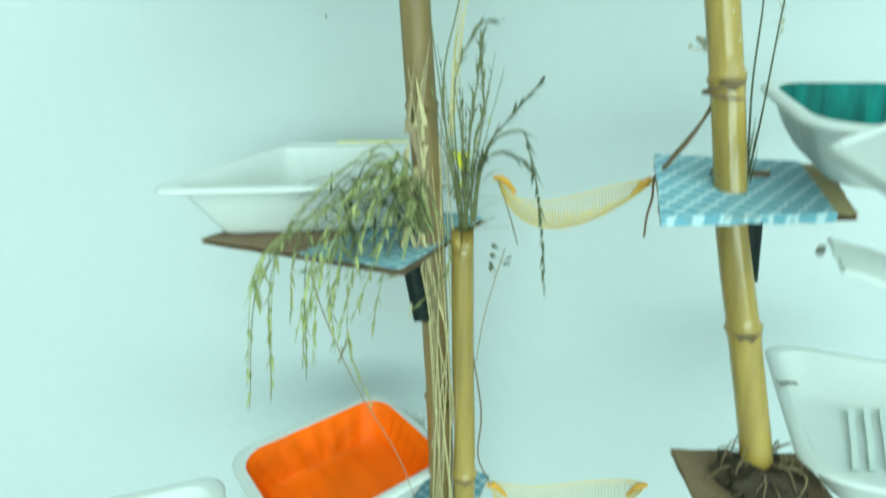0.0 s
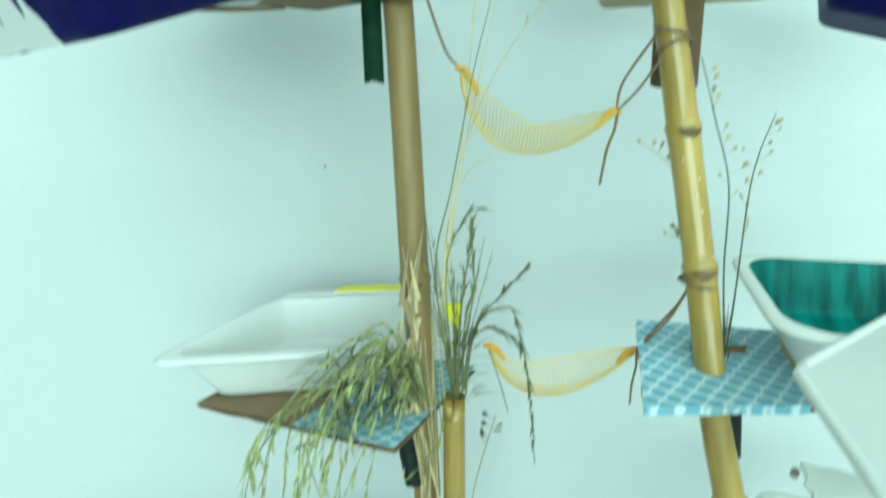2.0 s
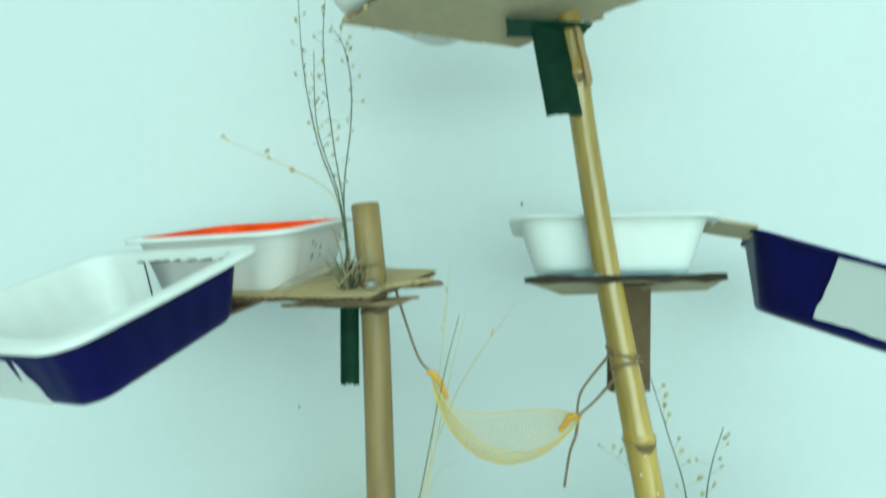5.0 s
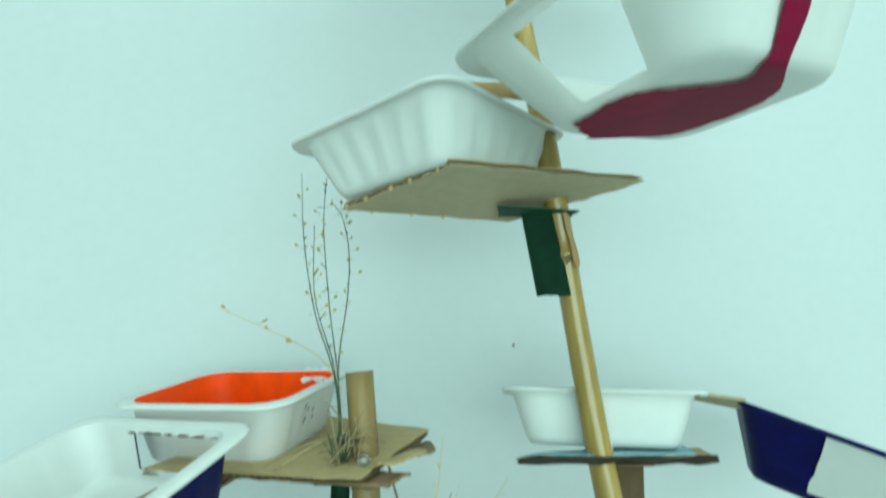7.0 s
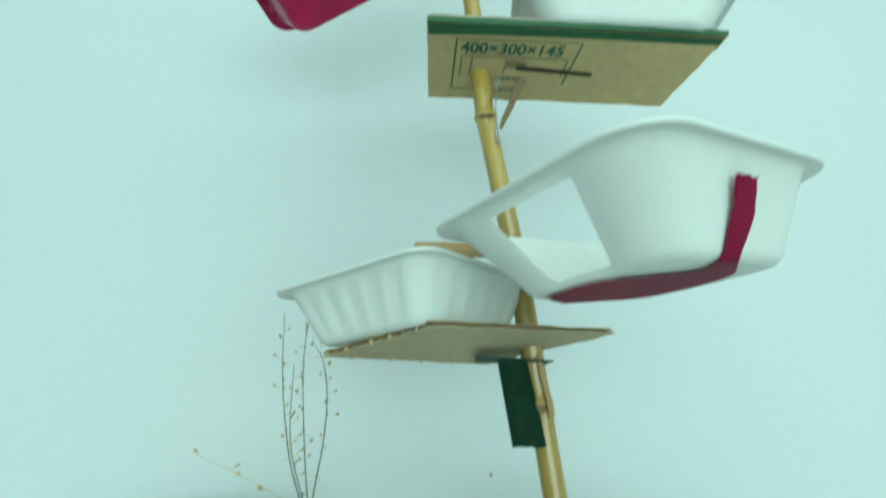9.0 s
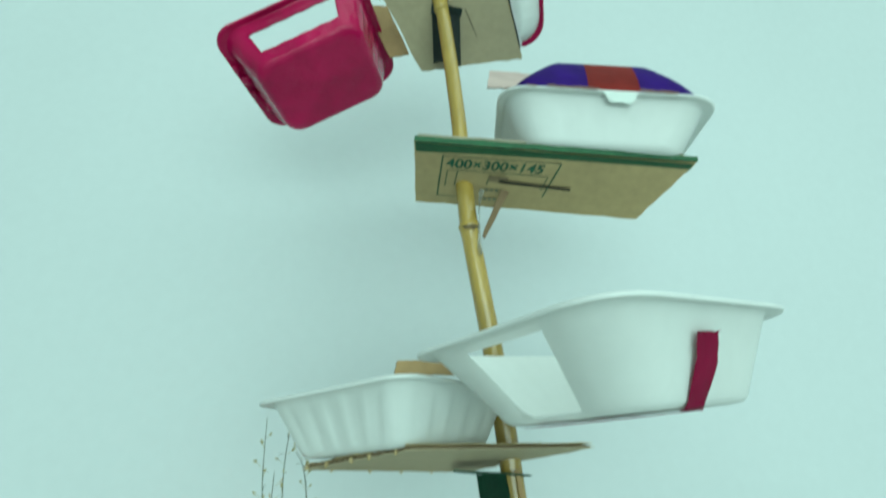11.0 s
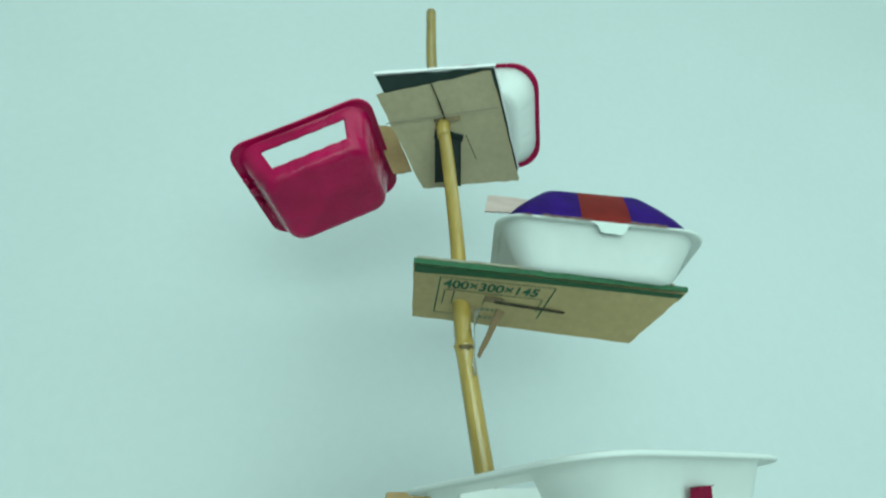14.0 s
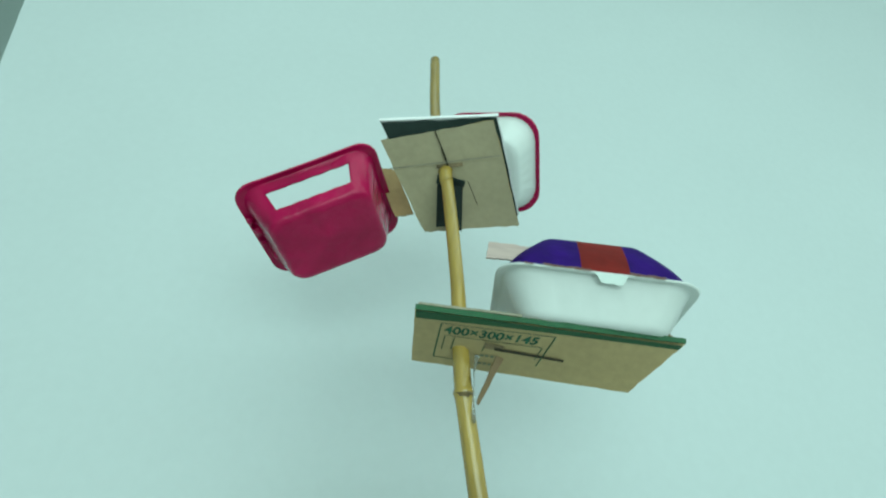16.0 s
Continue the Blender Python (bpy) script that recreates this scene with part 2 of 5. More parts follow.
def loft(rings, cap_first=False, cap_last=False, skip=None):
    bm = bmesh.new()
    vs = [[bm.verts.new(p) for p in ring] for ring in rings]
    n = len(vs[0])
    for a, b in zip(vs, vs[1:]):
        for i in range(n):
            if skip is None or not skip(i, a[i].co, b[i].co):
                bm.faces.new((a[i], a[(i + 1) % n], b[(i + 1) % n], b[i]))
    if cap_first:
        bm.faces.new(vs[0][::-1])
    if cap_last:
        bm.faces.new(vs[-1])
    loose = [v for v in bm.verts if not v.link_faces]
    bmesh.ops.delete(bm, geom=loose, context="VERTS")
    return bm


def tray_rings(L, W, H, tx, ty, shift, r, flute, inset, warp):
    """The rings of one side of a tray's wall, from the base's middle to the rim."""
    def ring(s, z, off):
        kx, ky = tx + (1 - tx) * s, ty + (1 - ty) * s
        l, w = L * kx - 2 * off, W * ky - 2 * off
        out = []
        for i, (x, y) in enumerate(rounded(l, w, min(r * (0.75 + 0.25 * s), l * 0.3, w * 0.3))):
            f = flute * math.cos(i * math.tau / 3.2) * math.sin(math.pi * min(max(s, 0), 1)) if abs(abs(x) - l / 2) > r * 0.5 or abs(abs(y) - w / 2) > r * 0.5 else 0
            q = 1 + f / max(abs(x), abs(y), 1e-3)
            zz = z + warp * math.sin(3 * x / L + 1.3) * math.cos(4 * y / W) * s
            out.append((x * q + shift[0] * (1 - s), y * q + shift[1] * (1 - s), zz))
        return out
    return ring


def tray(m, size, label, taper=(0.76, 0.74), shift=(0, 0), radius=0.022, outside=None, lining=None, rim_mat=None, rim_width=0.007, flute=0.0007, warp=0.0012, hole=None, group="foam trays", name="food_tray"):
    """A moulded foam tray: body, lining and rim, one side cut open where hole is given. Its origin is the base's middle."""
    L, W, H = size
    tx, ty = taper
    outside, lining = outside or FOAM, lining or FOAM
    root = thing(name, m, label, "tray", group)
    ring = tray_rings(L, W, H, tx, ty, shift, radius, flute, 0, warp)
    t = 0.0022
    body = [[(x * 0.25, y * 0.25, z) for x, y, z in ring(-0.02, 0.0004, 0.012)], ring(-0.02, 0.0003, 0.010), ring(0.0, 0.0, 0.006), ring(0.02, 0.0008, 0.0015), ring(0.08, 0.004, 0), *[ring(s, H * s, 0) for s in (0.15, 0.3, 0.45, 0.6, 0.75, 0.86, 0.94)], ring(1.0, H - 0.0016, 0.0)]
    skip = None
    if hole:
        lo, hi, z0, z1 = hole
        brim = ring(1.0, H, 0.0)

        def skip(k, p, q):
            mid = (brim[k][0] + brim[(k + 1) % len(brim)][0]) / 2
            return brim[k][1] < -0.4 * W and lo < mid < hi and z0 * H - 1e-4 <= min(p.z, q.z) and max(p.z, q.z) <= z1 * H + 3e-3

    part("body", loft(body, True, skip=skip), outside, root, smooth=True)
    ins = [[(x * 0.25, y * 0.25, z + 0.0005) for x, y, z in ring(0.0, t + 0.0008, 0.012)], ring(0.0, t + 0.0006, 0.012 + t), ring(0.03, t + 0.001, t + 0.004), ring(0.1, H * 0.1 + t * 0.7, t), *[ring(s, H * s + t * 0.3, t) for s in (0.15, 0.3, 0.45, 0.6, 0.75, 0.86, 0.94)], ring(1.0, H + 0.0004, t)]
    part("lining", loft(ins, True, skip=skip), lining, root, smooth=True)
    rw = rim_width
    rim = [ring(1.0, H - 0.0016, 0.0), ring(1.0, H - 0.0022, -rw * 0.7), ring(1.0, H - 0.003, -rw), ring(1.0, H - 0.001, -rw - 0.0008), ring(1.0, H + 0.0006, -rw * 0.8), ring(1.0, H + 0.0012, -rw * 0.3), ring(1.0, H + 0.0004, t)]
    part("rim", loft(rim), rim_mat or (outside if outside is FOAM else FOAM), root, smooth=True)
    return root


def sheet(corners, thick, nu=14, nv=10, jag=0.0008, bow=0.0, seed=1, lift=0.0):
    """A slab between four corners (in turn), with slightly uneven edges. Returns a bmesh in the corners' own coordinates."""
    rnd = random.Random(seed)
    a, b, c, d = [Vector(p) for p in corners]
    n = ((b - a).cross(d - a)).normalized()
    if n.z < 0:
        n = -n
    bm = bmesh.new()
    grid = {}
    for i in range(nu + 1):
        for j in range(nv + 1):
            u, v = i / nu, j / nv
            p = a.lerp(b, u).lerp(d.lerp(c, u), v)
            if i in (0, nu):
                p += (b - a).normalized() * rnd.uniform(-jag, jag)
            if j in (0, nv):
                p += (d - a).normalized() * rnd.uniform(-jag, jag)
            p += n * (bow * math.sin(math.pi * u) * math.sin(math.pi * v) + lift)
            for k in (0, 1):
                grid[i, j, k] = bm.verts.new(p + n * thick * k)
    for i in range(nu):
        for j in range(nv):
            bm.faces.new([grid[i + x, j + y, 1] for x, y in ((0, 0), (1, 0), (1, 1), (0, 1))])
            bm.faces.new([grid[i + x, j + y, 0] for x, y in ((0, 1), (1, 1), (1, 0), (0, 0))])
    for i in range(nu):
        for j in (0, nv):
            bm.faces.new((grid[i, j, 0], grid[i + 1, j, 0], grid[i + 1, j, 1], grid[i, j, 1]))
    for j in range(nv):
        for i in (0, nu):
            bm.faces.new((grid[i, j, 0], grid[i, j + 1, 0], grid[i, j + 1, 1], grid[i, j, 1]))
    return bm


def fluting(corners, thick, pitch=0.0062):
    """The wavy core between the two liners of a corrugated board."""
    a, b, c, d = [Vector(p) for p in corners]
    n = ((b - a).cross(d - a)).normalized()
    if n.z < 0:
        n = -n
    count = max(8, int((b - a).length / pitch) * 6)
    bm = bmesh.new()
    rows = []
    for i in range(count + 1):
        u = 0.004 + 0.992 * i / count
        h = n * (thick * (0.5 + 0.42 * math.sin(i * math.tau / 6)))
        rows.append([bm.verts.new(a.lerp(b, u).lerp(d.lerp(c, u), v) + h) for v in (0.006, 0.994)])
    for p, q in zip(rows, rows[1:]):
        bm.faces.new((p[0], q[0], q[1], p[1]))
    return bm


def board(corners, label, top=None, under=None, thick=0.0042, bow=0.0, seed=1, jag=0.0009, name="cardboard_shelf"):
    """A corrugated shelf: two liners and a wavy core. Corners in the world, in turn; its origin is the first corner."""
    o = Vector(corners[0])
    root = thing(name, Matrix.Translation(o), label, "shelf", "cardboard shelves")
    loc = [Vector(p) - o for p in corners]
    n = ((loc[1] - loc[0]).cross(loc[3] - loc[0])).normalized()
    if n.z < 0:
        n = -n
    part("liner", sheet(loc, 0.0006, bow=bow, seed=seed, jag=jag), under or CARD, root)
    part("liner", sheet([p + n * (thick - 0.0006) for p in loc], 0.0006, bow=bow, seed=seed + 1, jag=jag), top or under or CARD, root)
    part("fluting", fluting([p + n * 0.0006 for p in loc], thick - 0.0012), CARD_DARK, root)
    return root


def patch(name, corners, mat, parent=None, thick=0.0004, label="", lift=0.0, nu=10, nv=6, jag=0.0008, seed=3, bow=0.0):
    """A thin piece of paper, paint or tape on a surface; corners in the world."""
    o = parent.matrix_world.translation if parent is not None else Vector((0, 0, 0))
    return part(name, sheet([Vector(p) - o for p in corners], thick, nu, nv, jag, bow, seed, lift), mat, parent, label)


def pole(pts, radii, nodes, label, top_open=False, name="bamboo_pole", mat=None):
    """A bamboo culm through the points, with a ridge at each node height."""
    zs = sorted({z for _, _, z in pts} | {n + d for n in nodes for d in (-0.012, -0.004, -0.0022, -0.001, 0.0, 0.0012, 0.0026, 0.006)} | {pts[0][2] + k * 0.03 for k in range(int((pts[-1][2] - pts[0][2]) / 0.03) + 1)})
    zs = [z for z in zs if pts[0][2] <= z <= pts[-1][2]]
    curve = smooth_path(pts, 40 * len(pts))
    cz = [p.z for p in curve]
    xs, ys, rs = np.interp(zs, cz, [p.x for p in curve]), np.interp(zs, cz, [p.y for p in curve]), np.interp(zs, [p[2] for p in pts], radii)
    o = Vector((xs[0], ys[0], zs[0]))
    root = thing(name, Matrix.Translation(o), label, "pole", "bamboo poles")
    rad = []
    for z, r in zip(zs, rs):
        k = min(((abs(z - n), z - n) for n in nodes), default=(1, 1))
        bulge = 0.0016 * math.exp(-((k[1] - 0.0012) / 0.0022) ** 2) + 0.0007 * math.exp(-((k[1] + 0.002) / 0.006) ** 2) - 0.0008 * math.exp(-(k[1] / 0.0006) ** 2)
        rad.append(r + bulge)
    path = [Vector((x, y, z)) - o for x, y, z in zip(xs, ys, zs)]
    bm = tube(path, rad, 20)
    if top_open:
        top = max(bm.faces, key=lambda f: f.calc_center_median().z)
        bmesh.ops.inset_individual(bm, faces=[top], thickness=rad[-1] * 0.38)
        bmesh.ops.translate(bm, verts=top.verts[:], vec=(0, 0, -0.02))
    culm = part("culm", bm, mat or BAMBOO, root, smooth=True)
    for face in culm.data.polygons:
        if abs(face.normal.z) > 0.8:
            face.use_smooth = False
    rough = random.Random(int(pts[0][0] * 1e4) + len(pts))
    for n in nodes:
        i = int(np.argmin([abs(z - n) for z in zs]))
        p = path[i]
        part("node_ring", tube([p + Vector((0, 0, -0.0007)), p + Vector((0, 0, 0.0005))], rad[i] + 0.0006, 20), NODE, culm, "dark scar round a bamboo joint")
        bm = bmesh.new()
        start, rows = rough.uniform(3.4, 4.2), []
        for k in range(15):
            ang, reach = start + 1.9 * k / 14, 0.0012 + 0.0075 * math.sin(math.pi * k / 14) * rough.uniform(0.45, 1.0)
            way = Vector((math.cos(ang), math.sin(ang), 0)) * (rad[i] + 0.0003)
            rows.append((bm.verts.new(p + way), bm.verts.new(p + way * 0.985 + Vector((0, 0, -reach)))))
        for a, b in zip(rows, rows[1:]):
            bm.faces.new((a[0], b[0], b[1], a[1]))
        part("scar", bm, SCAR, culm, "dark brown blotch under a bamboo joint")
    return root


def smooth_path(pts, n=24):
    """A curve through the points."""
    pts = [Vector(p) for p in pts]
    ext = [2 * pts[0] - pts[1], *pts, 2 * pts[-1] - pts[-2]]
    out = []
    seg = max(2, n // (len(pts) - 1))
    for k in range(1, len(ext) - 2):
        p0, p1, p2, p3 = ext[k - 1 : k + 3]
        for i in range(seg):
            t = i / seg
            out.append(0.5 * (2 * p1 + (p2 - p0) * t + (2 * p0 - 5 * p1 + 4 * p2 - p3) * t * t + (3 * p1 - p0 - 3 * p2 + p3) * t ** 3))
    return out + [pts[-1]]


def stem_bm(bm, pts, r0, r1, sides=5, n=24):
    path = smooth_path(pts, n)
    tube(path, [r0 + (r1 - r0) * i / (len(path) - 1) for i in range(len(path))], sides, bm)
    return path


def pod(bm, p, way, size, rnd):
    """A small flat heart-shaped seed pod."""
    way = Vector(way).normalized()
    side = way.orthogonal().normalized()
    side.rotate(Matrix.Rotation(rnd.uniform(0, math.tau), 3, way))
    thick = way.cross(side) * size * 0.12
    tip = [p, p + way * size * 0.55 + side * size * 0.38, p + way * size * 0.95 + side * size * 0.16, p + way * size * 0.82, p + way * size * 0.95 - side * size * 0.16, p + way * size * 0.55 - side * size * 0.38]
    a, b = [bm.verts.new(q + thick) for q in tip], [bm.verts.new(q - thick) for q in tip]
    bm.faces.new(a)
    bm.faces.new(b[::-1])
    for k in range(6):
        bm.faces.new((a[k], b[k], b[(k + 1) % 6], a[(k + 1) % 6]))


def blade(bm, p, way, up, length, width, bend, rnd):
    """A narrow leaf that bends over."""
    way, up = Vector(way).normalized(), Vector(up)
    side = way.cross(up).normalized() if way.cross(up).length > 1e-4 else Vector((1, 0, 0))
    old = None
    for k in range(6):
        t = k / 5
        c = p + way * length * t + up * bend * length * t * t
        w = side * width * (1 - t) ** 0.7 * 0.5 + side * 1e-5
        row = (bm.verts.new(c - w), bm.verts.new(c + up * width * 0.12), bm.verts.new(c + w))
        if old:
            bm.faces.new((old[0], old[1], row[1], row[0]))
            bm.faces.new((old[1], old[2], row[2], row[1]))
        old = row


def net(a, b, sag, width, label, fold=0.18, turns=0.25, rows=12, cols=50, side=(0, -1, 0)):
    """A fruit-net hammock knotted between two points."""
    a, b = Vector(a), Vector(b)
    root = thing("net_hammock", Matrix.Translation(a), label, "net", "net hammocks")
    side = Vector(side)
    rnd = random.Random(int(a.z * 1000))

    def at(u, v):
        g = math.sin(math.pi * u ** 0.62) ** 0.55 if 0 < u < 1 else 0.0
        w = width * (0.04 + 0.96 * g)
        c = a.lerp(b, u) - a
        ang = (v - 0.5) * math.pi * 0.9
        drop = sag * (math.sin(math.pi * u ** 0.66) if 0 < u < 1 else 0.0) * (0.45 + 0.55 * math.cos(ang))
        return c + Vector((0, 0, -drop)) + side * w * math.sin(ang) * 0.55 + Vector((0, 0, fold * w * 0.3 * math.sin(ang * 1.3 + u * 4)))

    bm = bmesh.new()
    for j in range(rows + 1):
        tube([at(i / cols, j / rows) for i in range(cols + 1)], 0.0007 if j in (0, rows) else 0.00033, 3, bm)
    for i in range(1, cols):
        tube([at(i / cols + 0.006 * math.sin(j), j / rows) for j in range(rows + 1)], 0.00028, 3, bm)
    part("mesh", bm, NET, root, "thin yellow plastic netting")
    for p, q in ((a, b), (b, a)):
        w = (q - p).normalized()
        part("knot", tube([p - a - w * 0.004, p - a + w * 0.002, p - a + w * 0.007 + Vector((0, 0, -sag * 0.08)), p - a + w * 0.014 + Vector((0, 0, -sag * 0.28))], [0.0018, 0.0030, 0.0028, 0.0018], 8), NET_DARK, root, "tightly gathered orange-yellow net end")
    return root


def string(pts, r=0.0011, label="thin brown twisted paper string tied to the pole", mat=None, n=24, name="string"):
    o = Vector(pts[0])
    return tagged(part_at(name, stem_raw([Vector(p) - o for p in pts], r, n), mat or STRING, o), label, "string", "strings")


def stem_raw(pts, r, n):
    bm = bmesh.new()
    stem_bm(bm, pts, r, r * 0.85, 6, n)
    return bm


def part_at(name, bm, mat, o):
    ob = part(name, bm, mat, None, smooth=True)
    ob.location = o
    return ob

# ---- poles ----
right_pole = pole([(0.40, 0.34, 0.0), (0.312, 0.352, 0.60), (0.264, 0.362, 0.81), (0.239, 0.37, 0.928), (0.223, 0.375, 1.002), (0.206, 0.382, 1.08), (0.195, 0.391, 1.165), (0.176, 0.402, 1.285), (0.151, 0.405, 1.415), (0.1365, 0.405, 1.50), (0.1305, 0.404, 1.535), (0.1225, 0.400, 1.58), (0.104, 0.392, 1.68), (0.087, 0.38, 1.745), (0.067, 0.37, 1.83), (0.052, 0.360, 1.934), (0.0225, 0.333, 2.066), (0.002, 0.342, 2.165), (-0.010, 0.352, 2.295)],
                  [0.0125, 0.0123, 0.0118, 0.0114, 0.0112, 0.0108, 0.0108, 0.0110, 0.0102, 0.0098, 0.0097, 0.0097, 0.0095, 0.0090, 0.0088, 0.0078, 0.0071, 0.0069, 0.0068], [0.70, 1.01, 1.185, 1.285, 1.564, 1.815], "tall tapering yellow bamboo pole with dark joints")
left_pole = pole([(0.012, 0.448, 0.0), (-0.001, 0.447, 0.814), (-0.006, 0.446, 0.968), (-0.012, 0.446, 1.10), (-0.018, 0.447, 1.188), (-0.029, 0.45, 1.371), (-0.040, 0.452, 1.466)], [0.012, 0.0118, 0.0115, 0.0115, 0.0118, 0.0116, 0.0118], [0.62, 0.91, 1.165], "brown bamboo pole cut off flat at the top", mat=BAMBOO_BROWN)
short_pole = pole([(0.026, 0.43, 0.0), (0.0205, 0.43, 0.80), (0.0175, 0.43, 0.95), (0.0155, 0.43, 1.071)], [0.0098, 0.0096, 0.0094, 0.0092], [0.55, 0.84], "short dry bamboo pole bound beside a taller one", True)

# ---- lower level: shelves with trays ----
board([(0.186, 0.30, 0.876), (0.292, 0.30, 0.876), (0.300, 0.399, 0.880), (0.194, 0.405, 0.881)], "dark brown cardboard shelf round the foot of a bamboo pole", CARD_SHADE, CARD_SHADE, seed=4)
low_tray = tray(pose(0.386, 0.388, 0.882, 0, 0, -22.6), (0.19, 0.21, 0.042), "large white foam tray with two ribs on a brown shelf", radius=0.03)
low_orange = tray(pose(-0.098, 0.468, 0.786, 4, -3, 38), (0.165, 0.13, 0.046), "white foam tray painted bright orange inside", lining=ORANGE, radius=0.026, flute=0.0022)
tray(pose(-0.240, 0.335, 0.803, 3, 0, 20), (0.13, 0.11, 0.046), "plain white foam tray low beside the orange one")
board([(-0.185, 0.41, 0.771), (0.0, 0.385, 0.774), (0.05, 0.50, 0.779), (-0.13, 0.58, 0.775)], "cardboard shelf with blue patterned paper under an orange tray", BLUE_PAPER, CARD, seed=6)

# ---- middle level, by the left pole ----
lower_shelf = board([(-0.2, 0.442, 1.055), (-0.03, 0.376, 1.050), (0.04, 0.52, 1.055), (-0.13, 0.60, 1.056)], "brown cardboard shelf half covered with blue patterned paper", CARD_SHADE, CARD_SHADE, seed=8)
patch("paper_cover", [(-0.112, 0.408, 1.0562), (-0.03, 0.376, 1.0548), (0.04, 0.52, 1.0598), (-0.03, 0.555, 1.0600)], BLUE_PAPER, lower_shelf, 0.0005, "pale blue paper with a white lattice pattern")
marked = tray(pose(-0.115, 0.505, 1.0665, 12, 0, 10), (0.240, 0.10, 0.048), "white foam tray with yellow paint on its back flange", radius=0.024, taper=(0.76, 0.80))
for piece in marked.children:  # its far end is cut on the slant, to a point in front
    for v in piece.data.vertices:
        if v.co.x < 0:
            v.co.x += 0.85 * (v.co.y + 0.05) * -v.co.x / 0.1175

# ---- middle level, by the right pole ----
# The underside liner is darkened, as if shade lay on it.
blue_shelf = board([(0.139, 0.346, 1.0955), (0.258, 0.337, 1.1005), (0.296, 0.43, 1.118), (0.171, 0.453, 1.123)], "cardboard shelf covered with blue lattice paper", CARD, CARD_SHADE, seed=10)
patch("paper_cover", [(0.139, 0.346, 1.100), (0.245, 0.338, 1.1045), (0.280, 0.438, 1.1235), (0.171, 0.453, 1.1275)], BLUE_PAPER, blue_shelf, 0.0005, "pale blue paper with a white lattice pattern")
patch("paper_fold", [(0.139, 0.3450, 1.0945), (0.245, 0.3370, 1.0990), (0.245, 0.3366, 1.1050), (0.139, 0.3446, 1.1006)], BLUE_PAPER, blue_shelf, 0.0006, "blue paper folded over the front edge")
tray(pose(0.324, 0.372, 1.128, 10, 0, -16), (0.18, 0.14, 0.044), "white foam tray painted teal green inside", lining=TEAL, radius=0.028, flute=0.0034)


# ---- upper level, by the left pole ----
# Darker liner below: shade put into the underside's colour.
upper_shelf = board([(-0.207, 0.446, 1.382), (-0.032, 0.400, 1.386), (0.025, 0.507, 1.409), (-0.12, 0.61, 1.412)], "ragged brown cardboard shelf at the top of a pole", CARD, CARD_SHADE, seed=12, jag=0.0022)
orange_tray = tray(pose(-0.1478, 0.5174, 1.3965, 11.4, -2.6, -20.9), (0.160, 0.125, 0.053), "white foam tray painted orange red inside", taper=(0.78, 0.88), lining=ORANGE_RED, radius=0.026)
navy_left = tray(pose(-0.2133, 0.3963, 1.3475, 23.7, -1.9, -28.0) @ pose(0, 0, 0, 0, 0, 180), (0.168, 0.140, 0.050), "white foam box half painted navy blue, one side cut open", taper=(0.79, 0.86), outside=NAVY, hole=(-0.066, 0.030, 0.25, 0.88), radius=0.02, rim_width=0.010)

# ---- upper level, by the right pole ----
paper_shelf = board([(0.088, 0.402, 1.403), (0.236, 0.388, 1.408), (0.282, 0.4975, 1.398), (0.144, 0.505, 1.391)], "grey cardboard shelf with blue paper on it", CARD, CARD_GREY, seed=14)
patch("paper_cover", [(0.0885, 0.4025, 1.4078), (0.222, 0.390, 1.4122), (0.266, 0.4955, 1.4038), (0.145, 0.503, 1.3956)], BLUE_PAPER, paper_shelf, 0.0006, "pale blue paper with a white lattice pattern", bow=0.002)
# A near-black strip paints in the shade on the board's front edge.
patch("dark_edge", [(0.0865, 0.4005, 1.4022), (0.2365, 0.3865, 1.4072), (0.2365, 0.3870, 1.4120), (0.0865, 0.4010, 1.4070)], CARD_EDGE_SHADE, paper_shelf, 0.0012, "front edge of the board, its shade painted dark", jag=0.0014)
tray(pose(0.1695, 0.4503, 1.4090, -6.4, -0.8, -14), (0.152, 0.080, 0.045), "plain white foam tray on a papered shelf", taper=(0.80, 0.74), flute=0.0003)
navy_right = tray(pose(0.3627, 0.4426, 1.3634, -2.4, 18.6, -29.2), (0.1725, 0.125, 0.060), "white foam box painted navy blue outside", taper=(0.67, 0.50), shift=(0, 0.0175), outside=NAVY, radius=0.014, rim_width=0.0025, rim_mat=NAVY, flute=0.0)

# ---- third level ----
third_shelf = board([(-0.056, 0.386, 1.591), (0.024, 0.312, 1.606), (0.183, 0.374, 1.622), (0.085, 0.432, 1.599)], "beige corrugated cardboard shelf with a ragged edge", CARD, CARD_GREY, seed=16, jag=0.0026)
tray(pose(0.020, 0.392, 1.609, -5, -6, 48), (0.165, 0.148, 0.046), "white ribbed foam tray tilted on its shelf", flute=0.0020)
striped = tray(pose(0.146, 0.255, 1.63, 9.9, -0.9, -63.8), (0.176, 0.178, 0.055), "white foam box with a cut-out and a crimson stripe", shift=(0, 0.02), taper=(0.66, 0.74), hole=(-0.036, 0.041, 0.05, 0.88), radius=0.034)

# ---- fourth level ----
text_shelf = board([(0.008, 0.313, 1.866), (0.26, 0.286, 1.862), (0.232, 0.355, 1.836), (0.018, 0.412, 1.860)], "carton cardboard shelf with green edge and printed sizes", CARD, CARD, seed=18, thick=0.005)
box = tray(pose(0.183, 0.336, 1.871, 4, 3, -10), (0.182, 0.125, 0.046), "closed white foam box with purple and red lid", radius=0.026, rim_width=0.006)

